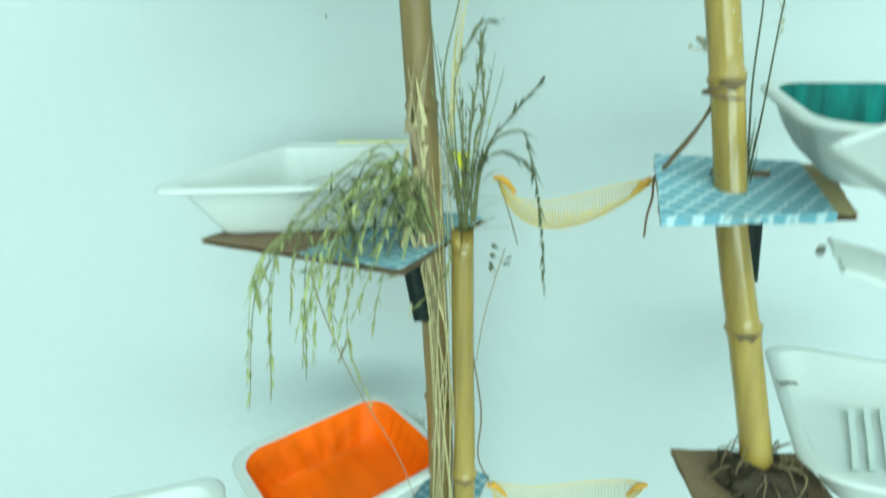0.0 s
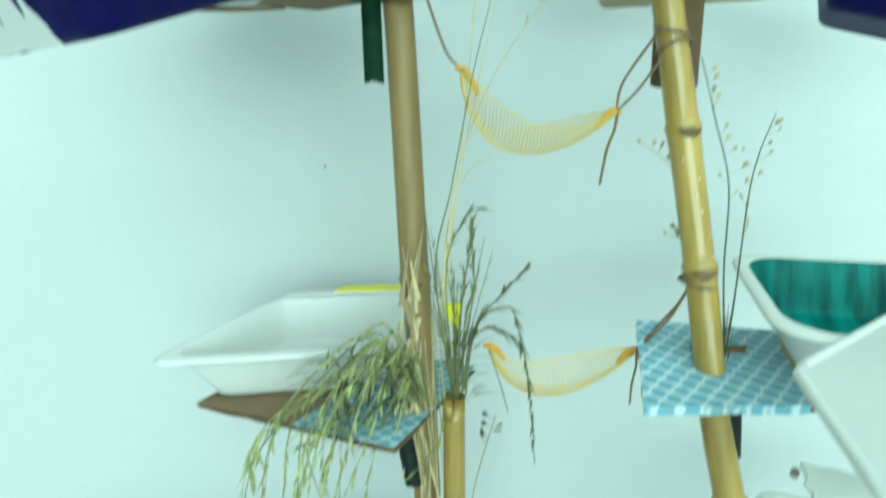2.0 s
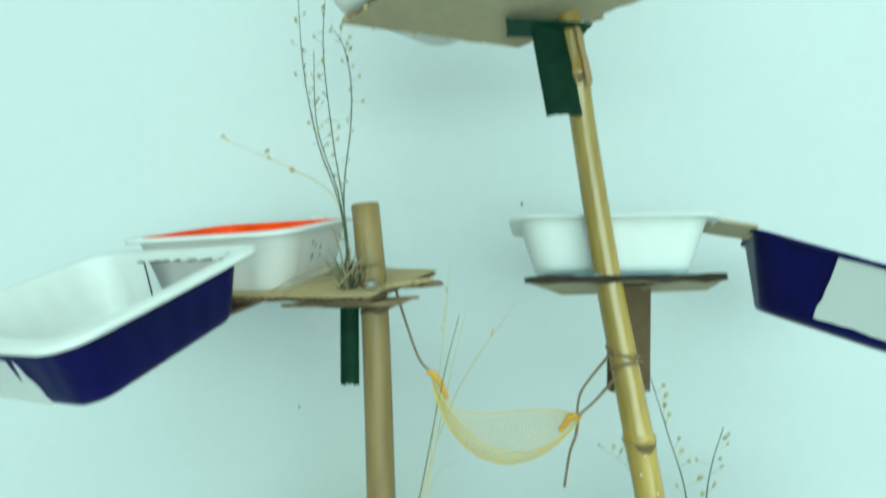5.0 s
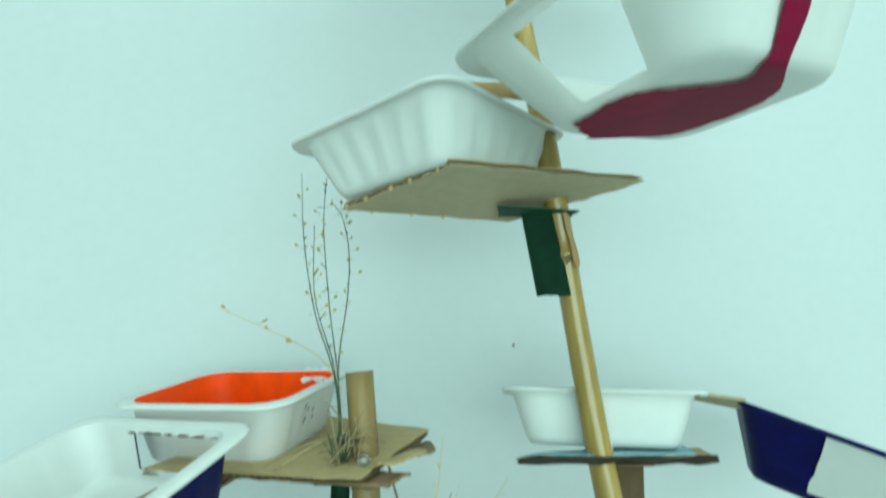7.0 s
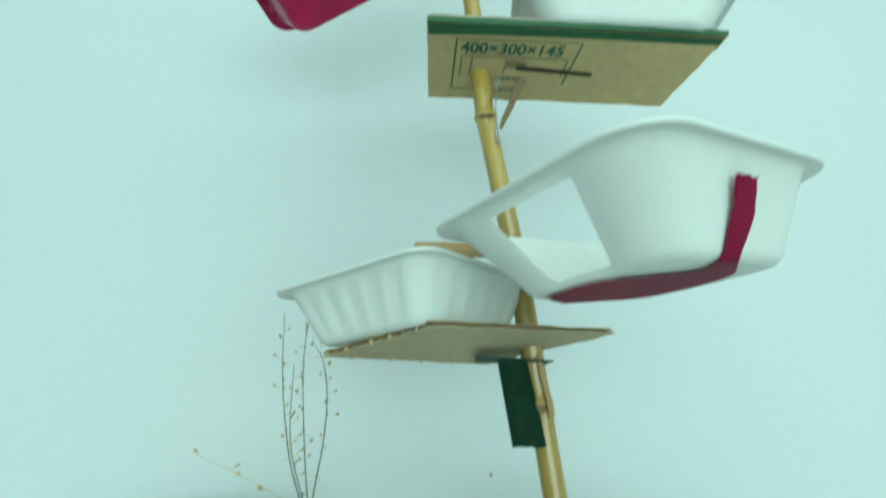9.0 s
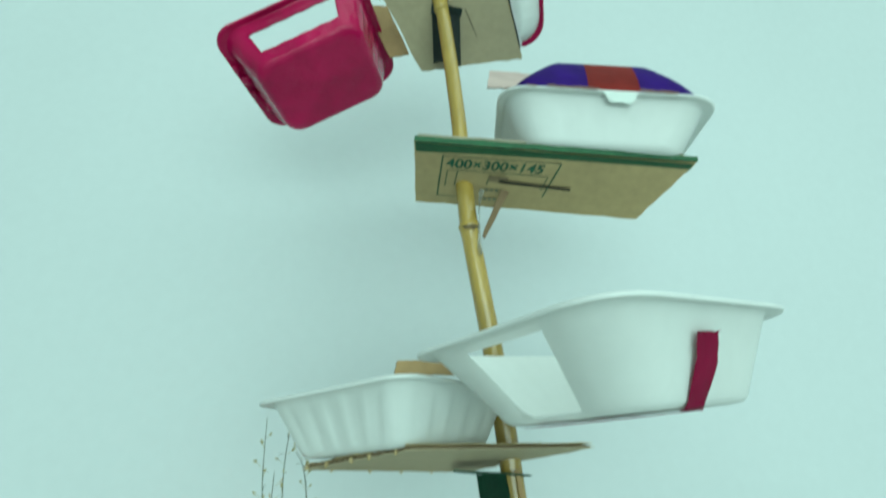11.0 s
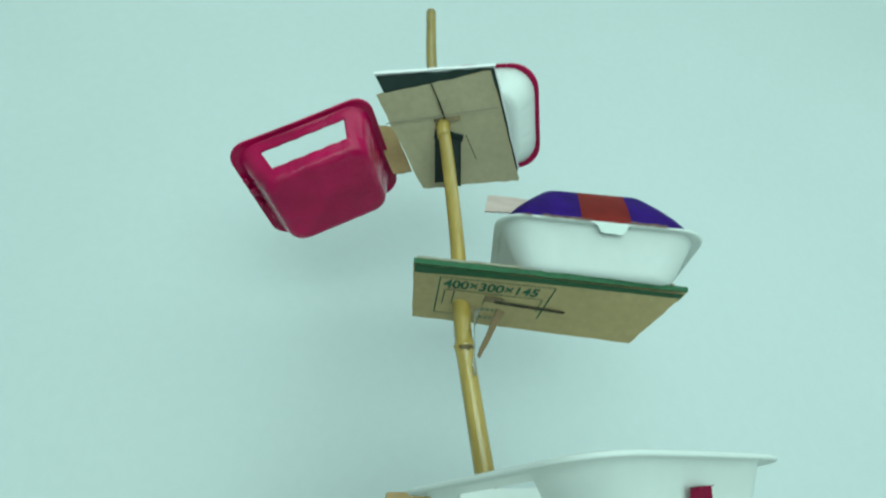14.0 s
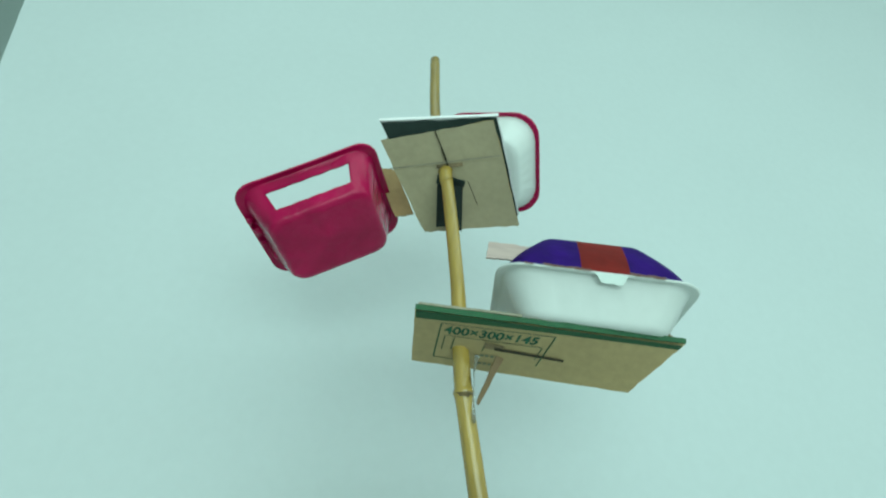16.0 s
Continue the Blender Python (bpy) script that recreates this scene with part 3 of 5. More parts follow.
# ---- top level ----
top_shelf = board([(-0.058, 0.317, 2.078), (0.063, 0.268, 2.094), (0.125, 0.379, 2.043), (0.012, 0.405, 2.027)], "grey cardboard shelf slit to fit the pole", CARD, CARD_GREY, seed=20)
crimson_tray = tray(pose(-0.096, 0.412, 1.998, -5.5, -26.5, -18), (0.160, 0.140, 0.055), "foam tray painted glossy crimson all over", outside=CRIMSON_GLOSS, lining=CRIMSON_GLOSS, rim_mat=CRIMSON_GLOSS, taper=(0.76, 0.72), hole=(-0.058, 0.054, 0.28, 0.74), warp=0.0025, radius=0.024)
tray(pose(0.071, 0.355, 2.0915, -26, 8, -22), (0.117, 0.124, 0.045), "white foam tray with a crimson painted rim", rim_width=0.0045, rim_mat=CRIMSON, radius=0.032)

# ---- nets and strings ----
net((0.018, 0.43, 1.329), (0.133, 0.42, 1.298), 0.056, 0.098, "yellow fruit net slung like a hammock between two poles")
net((0.044, 0.44, 1.11), (0.163, 0.43, 1.11), 0.042, 0.05, "yellow fruit net slung like a hammock between two poles")
net((0.045, 0.43, 0.827), (0.185, 0.43, 0.827), 0.042, 0.05, "yellow fruit net slung like a hammock between two poles")

# ---- paint, print and tape on the trays and shelves ----


def body_of(root):
    """The moulded body that carries the paint and patches of a tray."""
    return next((c for c in root.children if c.name.startswith("body")), root)


def inside_of(root, name, corners, mat, label="", thick=0.0005, nu=10, nv=6, jag=0.001, seed=5):
    """A painted or stuck-on piece in the thing's own coordinates."""
    return part(name, sheet(corners, thick, nu, nv, jag, 0.0, seed), mat, body_of(root), label)


def strip(name, corners, mat, label, category="strip", thick=0.0022, bow=0.0, seed=7, jag=0.0007):
    o = Vector(corners[0])
    ob = part(name, sheet([Vector(p) - o for p in corners], thick, 12, 6, jag, bow, seed), mat)
    ob.location = o
    return tagged(ob, label, category)


# the crimson stripe: one broad brush stroke down the side and over the base
STROKE = [
    ((0.0834, -0.0115, 0.0385), (0.0840, 0.0080, 0.0394)), ((0.0772, -0.0070, 0.0286), (0.0784, 0.0140, 0.0306)), ((0.0719, -0.0040, 0.0204), (0.0732, 0.0175, 0.0224)),
    ((0.0610, -0.0020, 0.0030), (0.0630, 0.0180, 0.0063)), ((0.0560, -0.0020, -0.0014), (0.0560, 0.0200, -0.0014)), ((0.0400, 0.0090, -0.0016), (0.0320, 0.0560, -0.0016)),
    ((0.0240, -0.0100, -0.0016), (0.0020, 0.0640, -0.0016)), ((0.0120, -0.0400, -0.0016), (-0.0340, 0.0620, -0.0016)), ((-0.0200, -0.0430, -0.0016), (-0.0500, 0.0280, -0.0016)), ((-0.0360, -0.0420, -0.0016), (-0.0600, -0.0060, -0.0016)),
]
brush = random.Random(71)
bm = bmesh.new()
left_edge, right_edge = [smooth_path([pair[k] for pair in STROKE], 90) for k in (0, 1)]
rows = []
for i, (p, q) in enumerate(zip(left_edge, right_edge)):
    ends, wave = (0.0022 if i in (0, len(left_edge) - 1) else 0.0), brush.uniform(-0.03, 0.03) + 0.05 * math.sin(i * 0.35)
    rows.append([bm.verts.new(p.lerp(q, min(max(k / 12, 0), 1) * (1 + wave) - wave / 2) + Vector((brush.uniform(-1, 1), brush.uniform(-1, 1), 0)) * ends) for k in range(13)])
for p, q in zip(rows, rows[1:]):
    for k in range(12):
        bm.faces.new((p[k], p[k + 1], q[k + 1], q[k]))
bmesh.ops.solidify(bm, geom=bm.faces[:], thickness=0.0005)
part("painted_stripe", bm, CRIMSON, body_of(striped), "thick crimson brush stroke", True)

# ---- brackets that hold the shelves: folded pieces of printed carton ----


def bracket(top, bottom, width, mat, label, tab=0.02, curl=0.004, yaw=0.0):
    """A strip of card folded under a shelf: a curled upright and a tab. top and bottom are the middles of the upright's ends."""
    top, bottom = Vector(top), Vector(bottom)
    root = thing("card_bracket", Matrix.Translation(bottom), label, "bracket", "card brackets")
    down = bottom - top
    across = Vector((math.cos(radians(yaw)), math.sin(radians(yaw)), 0))
    out = across.cross(Vector((0, 0, 1))).normalized()
    rnd = random.Random(int(top.z * 1e4))
    bm = bmesh.new()
    rows = []
    for i in range(9):
        u = i / 8
        c = top.lerp(bottom, u) - bottom
        row = []
        for j in range(9):
            v = j / 8 - 0.5
            jag = rnd.uniform(-0.0012, 0.0012) if i in (0, 8) else 0
            row.append(bm.verts.new(c + across * width * v + out * curl * (1 - (2 * v) ** 2) + Vector((0, 0, jag))))
        rows.append(row)
    for a, b in zip(rows, rows[1:]):
        for j in range(8):
            bm.faces.new((a[j], a[j + 1], b[j + 1], b[j]))
    bmesh.ops.solidify(bm, geom=bm.faces[:], thickness=0.0016)
    part("upright", bm, mat, root)
    t = top - bottom
    part("tab", sheet([t - across * (width / 2 + tab) + out * 0.014, t + across * (width / 2 + tab * 0.8) + out * 0.012, t + across * (width / 2 + tab * 0.6) - out * 0.016, t - across * (width / 2 + tab * 0.7) - out * 0.016], 0.0012, 10, 5, 0.0008, 0.0, 5), mat, root)
    return root


bracket((-0.049, 0.437, 1.380), (-0.047, 0.437, 1.319), 0.015, GREEN, "dark green carton strip folded under a shelf", 0.012)
bracket((0.176, 0.422, 1.400), (0.178, 0.428, 1.317), 0.036, CARD_SHADE, "brown carton strip folded behind the pole", 0.006)
bracket((0.101, 0.393, 1.597), (0.114, 0.393, 1.530), 0.028, GREEN, "dark green carton strip folded under a shelf", 0.022)
bracket((-0.026, 0.424, 1.045), (-0.017, 0.424, 0.994), 0.014, GREEN_BLACK, "blackish carton strip folded under a shelf", 0.004)
bracket((0.2155, 0.378, 1.092), (0.219, 0.378, 1.045), 0.017, GREEN_BLACK, "blackish carton strip folded under a shelf", 0.006)
bracket((0.031, 0.347, 2.058), (0.039, 0.378, 2.018), 0.031, GREEN_BLACK, "blackish carton strip folded under a shelf", 0.002)
bracket((-0.018, 0.436, 1.384), (-0.032, 0.437, 1.376), 0.02, CARD_SHADE, "torn brown carton wedge beside the pole", 0.004)

# ---- the printed shelf ----
so = text_shelf.matrix_world.translation
ca, cb, cc, cd = [Vector(q) for q in ((0.008, 0.313, 1.866), (0.26, 0.286, 1.862), (0.232, 0.355, 1.836), (0.018, 0.412, 1.860))]


def on_shelf(u, v):
    """A place just under the printed shelf; u along its front edge, v from front to back."""
    return ca.lerp(cb, u).lerp(cd.lerp(cc, u), v) + Vector((0, 0, -0.0005)) - so


def print_bar(u0, v0, u1, v1, w, mat, name="printed_line"):
    """A printed line on the shelf's underside, w metres wide."""
    bm = bmesh.new()
    rows = []
    a, b = on_shelf(u0, v0), on_shelf(u1, v1)
    side = (b - a).cross(Vector((0, 0, 1))).normalized() * w / 2
    for k in range(9):
        p = on_shelf(u0 + (u1 - u0) * k / 8, v0 + (v1 - v0) * k / 8)
        rows.append((bm.verts.new(p - side), bm.verts.new(p + side)))
    for r, q in zip(rows, rows[1:]):
        bm.faces.new((r[0], q[0], q[1], r[1]))
    return part(name, bm, mat, text_shelf)


letters = bpy.data.curves.new("lettering", "FONT")
letters.body, letters.size, letters.offset = "400\u00d7300\u00d7145", 1.0, 0.026
letter_ob = bpy.data.objects.new("lettering", letters)
scene.collection.objects.link(letter_ob)
letter_mesh = bpy.data.meshes.new_from_object(letter_ob.evaluated_get(bpy.context.evaluated_depsgraph_get()))
bpy.data.objects.remove(letter_ob)
letter_mesh.materials.append(PRINT)
lx = max(v.co.x for v in letter_mesh.vertices)
for v in letter_mesh.vertices:
    v.co = on_shelf(0.122 + 0.372 * v.co.x / lx, 0.345 - 0.135 * v.co.y / 0.7)
lettering = new("lettering", letter_mesh)
lettering.parent = text_shelf
lettering["label"] = "dark green printed carton size"
for u0, v0, u1, v1, w in ((0.105, 0.175, 0.545, 0.165, 0.0012), (0.105, 0.175, 0.100, 0.84, 0.0014), (0.545, 0.165, 0.550, 0.74, 0.0014), (0.135, 0.385, 0.525, 0.385, 0.0011), (0.130, 0.39, 0.128, 0.66, 0.0010), (0.170, 0.40, 0.168, 0.64, 0.0010), (0.525, 0.40, 0.527, 0.62, 0.0010), (0.10, 0.84, 0.19, 0.84, 0.0010), (0.30, 0.42, 0.30, 0.60, 0.0009)):
    print_bar(u0, v0, u1, v1, w, PRINT)
for u0, v0 in ((0.300, 0.68), (0.322, 0.68), (0.344, 0.68), (0.366, 0.68), (0.306, 0.84), (0.328, 0.84), (0.350, 0.84), (0.372, 0.84)):
    print_bar(u0, v0, u0 + 0.015, v0, 0.005, PRINT_FAINT, "printed_mark")
print_bar(0.003, 0.07, 0.997, 0.10, 0.0145, GREEN_STRIPE, "printed_stripe")
up = (cb - ca).cross(cd - ca).normalized()
fore = Vector((-0.0005, -0.0012, -0.0003))
part("printed_stripe", sheet([p + fore - so for p in (ca - up * 0.0006, cb - up * 0.0006, cb + up * 0.0052, ca + up * 0.0052)], 0.0007, 16, 2, 0.0004), GREEN_STRIPE, text_shelf, "green printed band over the shelf's edge")
print_bar(0.345, 0.525, 0.642, 0.585, 0.0068, SLIT, "cut_slit")
print_bar(0.300, 0.500, 0.380, 0.520, 0.0150, SMEAR_BROWN, "glue_stain")
# The flap hangs in shade, so a darker card stands in for it.
strip("card_flap", [(0.099, 0.360, 1.8570), (0.108, 0.362, 1.8565), (0.0865, 0.376, 1.808), (0.0835, 0.374, 1.809)], CARD_SHADE, "torn carton flap hanging under a shelf, darkened for its shade", "flap", 0.0016)
strip("shelf_lath", [(0.0105, 0.3135, 1.8725), (0.108, 0.303, 1.8715), (0.110, 0.318, 1.8735), (0.012, 0.328, 1.8745)], CARD_CREASE, "dull grey card lath lying along the shelf edge", "card")
glue = thing("glue_drip", pose(0.0775, 0.366, 1.836), "clear hardened glue run down the pole", "glue")
part("drip", tube(smooth_path([(0.002, 0, 0.018), (0.0, -0.002, 0.0), (0.0005, -0.002, -0.024), (0.0025, -0.001, -0.050)], 18), [0.003, 0.0026, 0.0022, 0.0018, 0.0014, 0.0011, 0.0009, 0.0008, 0.0008, 0.0008, 0.0008, 0.0008, 0.0009, 0.001, 0.0012, 0.0016, 0.002, 0.0023, 0.0018], 8), GLUE, glue, smooth=True)
part("smear", sheet([(0.0, -0.004, 0.022), (0.03, -0.006, 0.0225), (0.028, 0.02, 0.0205), (0.0, 0.02, 0.021)], 0.0006, 10, 6, 0.003, -0.001, 4), GLUE, glue)

# ---- the closed box's lid ----
L, W, H = 0.182, 0.125, 0.046
ring = tray_rings(L, W, 0.046, 0.62, 0.5, (0, 0), 0.026, 0.0, 0, 0.0008)
lid_rings = [[(x, y, 0.0015 + H + 0.054 * (1 - s) ** 0.75) for x, y, _ in ring(s, 0, 0)] for s in (1.0, 0.9, 0.7, 0.5, 0.3, 0.12, 0.0)] + [[(x * 0.3, y * 0.3, 0.0025 + H + 0.054) for x, y, _ in ring(0, 0, 0)]]
for nm, mat, lo, hi in (("lid_end", PURPLE, -1, -0.017), ("lid_band", RED, -0.017, 0.029), ("lid_end", PURPLE, 0.029, 1)):
    bm = loft(lid_rings, False, True)
    for v, sgn in ((lo, 1), (hi, -1)):
        if abs(v) < 1:
            bmesh.ops.bisect_plane(bm, geom=bm.verts[:] + bm.edges[:] + bm.faces[:], plane_co=(v, 0, 0), plane_no=(-sgn, 0, 0), clear_outer=True)
    part(nm, bm, mat, box, "red painted band across the lid" if nm == "lid_band" else "purple painted end of the lid", True)
strip("card_strip", [(0.074, 0.322, 1.944), (0.124, 0.318, 1.946), (0.127, 0.320, 1.966), (0.077, 0.324, 1.967)], CARD_PINK, "greyish pink card strip taped behind a box", "card")
for k, (x, y, z) in enumerate(((0.163, 0.2985, 1.8695), (0.176, 0.2970, 1.8692), (0.207, 0.2935, 1.8686), (0.247, 0.289, 1.868))):
    bm = bmesh.new()
    bmesh.ops.create_icosphere(bm, subdivisions=1, radius=0.0022)
    for v in bm.verts:
        v.co += Vector((random.uniform(-1, 1), random.uniform(-1, 1), random.uniform(-1, 1))) * 0.0007
    ob = part("paper_crumb", bm, CARD_SHADE)
    ob.location = (x, y, z)
    tagged(ob, "small brown crumb of torn carton on a shelf", "crumb", "crumbs")

# ---- the top shelf ----
patch("upper_sheet", [(-0.060, 0.2990, 2.0885), (0.0655, 0.2670, 2.0985), (0.122, 0.374, 2.054), (0.014, 0.400, 2.040)], GREEN_BLACK, top_shelf, 0.001, "dark underside of a second carton sheet")
patch("upper_sheet", [(-0.062, 0.2980, 2.0900), (0.0665, 0.2660, 2.1000), (0.124, 0.374, 2.0565), (0.013, 0.402, 2.0425)], PAPER, top_shelf, 0.0016, "white paper top")
tn = Vector((0.121, -0.049, 0.016)).cross(Vector((0.07, 0.088, -0.051))).normalized()
to = top_shelf.matrix_world.translation
for nm, a, b, w, mat in (("stain", (0.0110, 0.3290, 2.0674), (0.0400, 0.3200, 2.0700), 0.0045, SMEAR_BROWN), ("cut_slit", (0.0012, 0.2929, 2.0859), (0.0126, 0.3082, 2.0771), 0.0016, SLIT), ("cut_slit", (0.0126, 0.3082, 2.0771), (0.0235, 0.325, 2.068), 0.0026, SLIT), ("crease", (-0.0422, 0.3429, 2.0634), (0.0794, 0.3007, 2.0758), 0.0012, CARD_CREASE), ("cut_slit", (0.0501, 0.3354, 2.0601), (0.0677, 0.3585, 2.0468), 0.0009, SLIT)):
    a, b = Vector(a) - to - tn * 0.0016, Vector(b) - to - tn * 0.0016
    side = (b - a).normalized().cross(tn) * w / 2
    bm = bmesh.new()
    bm.faces.new([bm.verts.new(p) for p in (a - side, b - side, b + side, a + side)])
    part(nm, bm, mat, top_shelf)
strip("card_tab", [(-0.064, 0.405, 2.118), (-0.036, 0.402, 2.118), (-0.004, 0.412, 2.058), (-0.026, 0.414, 2.050)], CARD_TAN, "tan card tab joining a tray to its shelf", "card")

patch("paper_edge", [(-0.0625, 0.2970, 2.0882), (0.0670, 0.2650, 2.0985), (0.0670, 0.2650, 2.1022), (-0.0625, 0.2970, 2.0922)], PAPER, top_shelf, 0.0008, "white front edge of the upper sheet", jag=0.0006)

# ---- scraps that join trays ----
strip("card_strip", [(0.008, 0.322, 1.659), (0.138, 0.352, 1.676), (0.139, 0.353, 1.688), (0.010, 0.323, 1.671)], CARD_TAN, "tan carton strip stuck across a tray's rim", "card")
strip("card_strip", [(0.240, 0.413, 1.4560), (0.282, 0.4175, 1.4515), (0.290, 0.4440, 1.4425), (0.243, 0.455, 1.4510)], CARD_GREY, "grey carton strip joining two trays", "card")
strip("card_scrap", [(0.160, 0.412, 1.4085), (0.166, 0.412, 1.4085), (0.164, 0.413, 1.419), (0.161, 0.413, 1.417)], PAPER, "small torn white paper scrap beside the pole", "scrap", 0.001)

strip("bamboo_sliver", [(0.1185, 0.386, 1.601), (0.1225, 0.386, 1.601), (0.1345, 0.388, 1.556), (0.1310, 0.388, 1.552)], CARD_TAN, "split tan bamboo sliver wedged beside the pole", "sliver", 0.0016)
strip("card_scrap", [(0.136, 0.418, 1.615), (0.152, 0.414, 1.617), (0.150, 0.415, 1.628), (0.140, 0.418, 1.624)], CARD_GREY, "torn grey card scrap standing on a shelf", "scrap", 0.0012)

# ---- dried plants ----


def bm_lump(sx, sy, sz):
    """An uneven rounded lump."""
    bm = bmesh.new()
    bmesh.ops.create_icosphere(bm, subdivisions=3, radius=1.0)
    for v in bm.verts:
        v.co = Vector((v.co.x * sx, v.co.y * sy, v.co.z * sz)) * (1 + 0.25 * noise.noise(v.co * 2.1))
    return bm




def plant(name, label, at):
    return thing(name, Matrix.Translation(at), label, "plant", "dried plants")


def add_stems(root, paths, r0, r1, mat, label=""):
    """One mesh for each stem; returns their curves in the plant's own coordinates."""
    o = root.matrix_world.translation
    out = []
    for p in paths:
        bm = bmesh.new()
        out.append(stem_bm(bm, [Vector(q) - o for q in p], r0, r1, 6, 30))
        part("stem", bm, mat, root, label, True)
    return out


def add_pods(root, curves, count, size, mat, lo=0.45, stalk=0.006, seed=1, name="seed_pod", thin=0.00018):
    """Heart-shaped pods on short stalks along the upper part of each stem."""
    rnd = random.Random(seed)
    for c in curves:
        for k in range(count):
            i = int((lo + (0.99 - lo) * (k + rnd.random() * 0.6) / count) * (len(c) - 1))
            way = Vector((rnd.uniform(-1, 1), rnd.uniform(-0.6, 0.6), rnd.uniform(0.1, 0.9))).normalized()
            tip = c[i] + way * stalk * rnd.uniform(0.6, 1.5)
            bm = bmesh.new()
            tube([c[i], (c[i] + tip) / 2 + Vector((0, 0, -0.0004)), tip], thin, 4, bm)
            pod(bm, tip, way + Vector((0, 0, rnd.uniform(-0.2, 0.5))), size * rnd.uniform(0.75, 1.25), rnd)
            part(name, bm, mat, root)


def add_spikelets(root, curves, step, size, mat, lo=0.35, seed=1, droop=0.6, name="seed_head"):
    """Narrow grass spikelets close along each stem, as one mesh a stem."""
    rnd = random.Random(seed)
    for c in curves:
        bm = bmesh.new()
        n = max(4, int((1 - lo) * len(c) / step))
        for k in range(n):
            i = min(int((lo + (1 - lo) * k / n) * (len(c) - 1)), len(c) - 2)
            along = (c[i + 1] - c[i]).normalized()
            way = (along + Vector((rnd.uniform(-1, 1), rnd.uniform(-1, 1), rnd.uniform(-1, 0.4) * droop)) * 0.55).normalized()
            blade(bm, c[i].copy(), way, (0, 0, -1), size * rnd.uniform(0.7, 1.4), size * 0.30, 0.12, rnd)
        part(name, bm, mat, root)


PURSE = [
    [ (-0.049, 0.435, 1.404), (-0.059, 0.435, 1.462), (-0.076, 0.435, 1.507), (-0.085, 0.435, 1.540), (-0.093, 0.435, 1.583), (-0.098, 0.435, 1.634) ],
    [ (-0.048, 0.435, 1.405), (-0.056, 0.435, 1.462), (-0.067, 0.435, 1.522), (-0.076, 0.435, 1.589), (-0.076, 0.435, 1.638) ],
    [ (-0.050, 0.435, 1.406), (-0.056, 0.435, 1.471), (-0.052, 0.435, 1.527), (-0.053, 0.435, 1.566), (-0.060, 0.435, 1.595), (-0.068, 0.435, 1.607) ],
    [ (-0.049, 0.435, 1.405), (-0.059, 0.435, 1.467), (-0.079, 0.435, 1.526), (-0.084, 0.435, 1.589) ],
]
PURSE_SIDE = [
    [ (-0.059, 0.435, 1.462), (-0.073, 0.435, 1.478), (-0.107, 0.435, 1.495), (-0.157, 0.435, 1.515) ],
    [ (-0.044, 0.435, 1.419), (-0.064, 0.435, 1.412), (-0.089, 0.435, 1.397), (-0.105, 0.435, 1.383) ],
]
RIGHT = [
    [ (0.218, 0.395, 1.119), (0.221, 0.395, 1.166), (0.224, 0.395, 1.237), (0.229, 0.395, 1.269), (0.238, 0.395, 1.296) ],
    [ (0.217, 0.395, 1.120), (0.211, 0.395, 1.183), (0.209, 0.395, 1.245), (0.195, 0.395, 1.292), (0.182, 0.395, 1.333) ],
]
RIGHT_BACK = [
    [ (0.199, 0.415, 1.205), (0.188, 0.415, 1.235), (0.172, 0.415, 1.260), (0.151, 0.415, 1.276) ],
    [ (0.200, 0.415, 1.174), (0.189, 0.415, 1.201), (0.176, 0.415, 1.205) ],
]
TALL = [
    [ (0.014, 0.425, 1.073), (-0.000, 0.425, 1.176), (0.012, 0.425, 1.242), (0.027, 0.425, 1.325), (0.039, 0.425, 1.376) ],
    [ (0.016, 0.425, 1.073), (0.008, 0.425, 1.176), (0.024, 0.425, 1.220), (0.034, 0.425, 1.225) ],
    [ (0.019, 0.425, 1.073), (0.020, 0.425, 1.139), (0.025, 0.425, 1.185), (0.028, 0.425, 1.218) ],
    [ (0.022, 0.425, 1.073), (0.023, 0.425, 1.130), (0.030, 0.425, 1.167), (0.026, 0.425, 1.212) ],
    [ (0.018, 0.425, 1.073), (0.015, 0.425, 1.139), (0.008, 0.425, 1.185), (0.010, 0.425, 1.220) ],
    [ (0.017, 0.425, 1.073), (0.004, 0.425, 1.139), (-0.005, 0.425, 1.198), (-0.011, 0.425, 1.242) ],
    [ (0.025, 0.425, 1.073), (0.028, 0.425, 1.111), (0.036, 0.425, 1.139), (0.040, 0.425, 1.149) ],
]
DROOP = [
    [ (0.024, 0.425, 1.078), (0.031, 0.418, 1.132), (0.049, 0.412, 1.159), (0.071, 0.405, 1.185) ],
    [ (0.024, 0.425, 1.078), (0.033, 0.421, 1.134), (0.057, 0.417, 1.149), (0.066, 0.413, 1.125), (0.074, 0.409, 1.085), (0.079, 0.405, 1.023) ],
    [ (0.023, 0.425, 1.078), (0.027, 0.420, 1.118), (0.039, 0.415, 1.133), (0.056, 0.410, 1.130), (0.069, 0.405, 1.119) ],
]
STRAW_UP = [
    [ (0.004, 0.425, 1.144), (0.016, 0.425, 1.238), (0.033, 0.425, 1.330), (0.045, 0.425, 1.382) ],
    [ (0.004, 0.425, 1.144), (0.012, 0.425, 1.233), (0.039, 0.425, 1.317), (0.084, 0.425, 1.387) ],
    [ (0.007, 0.425, 1.144), (0.015, 0.425, 1.229), (0.026, 0.425, 1.352), (0.031, 0.425, 1.417) ],
    [ (0.006, 0.425, 1.144), (0.010, 0.425, 1.211), (0.023, 0.425, 1.251), (0.042, 0.425, 1.264) ],
]
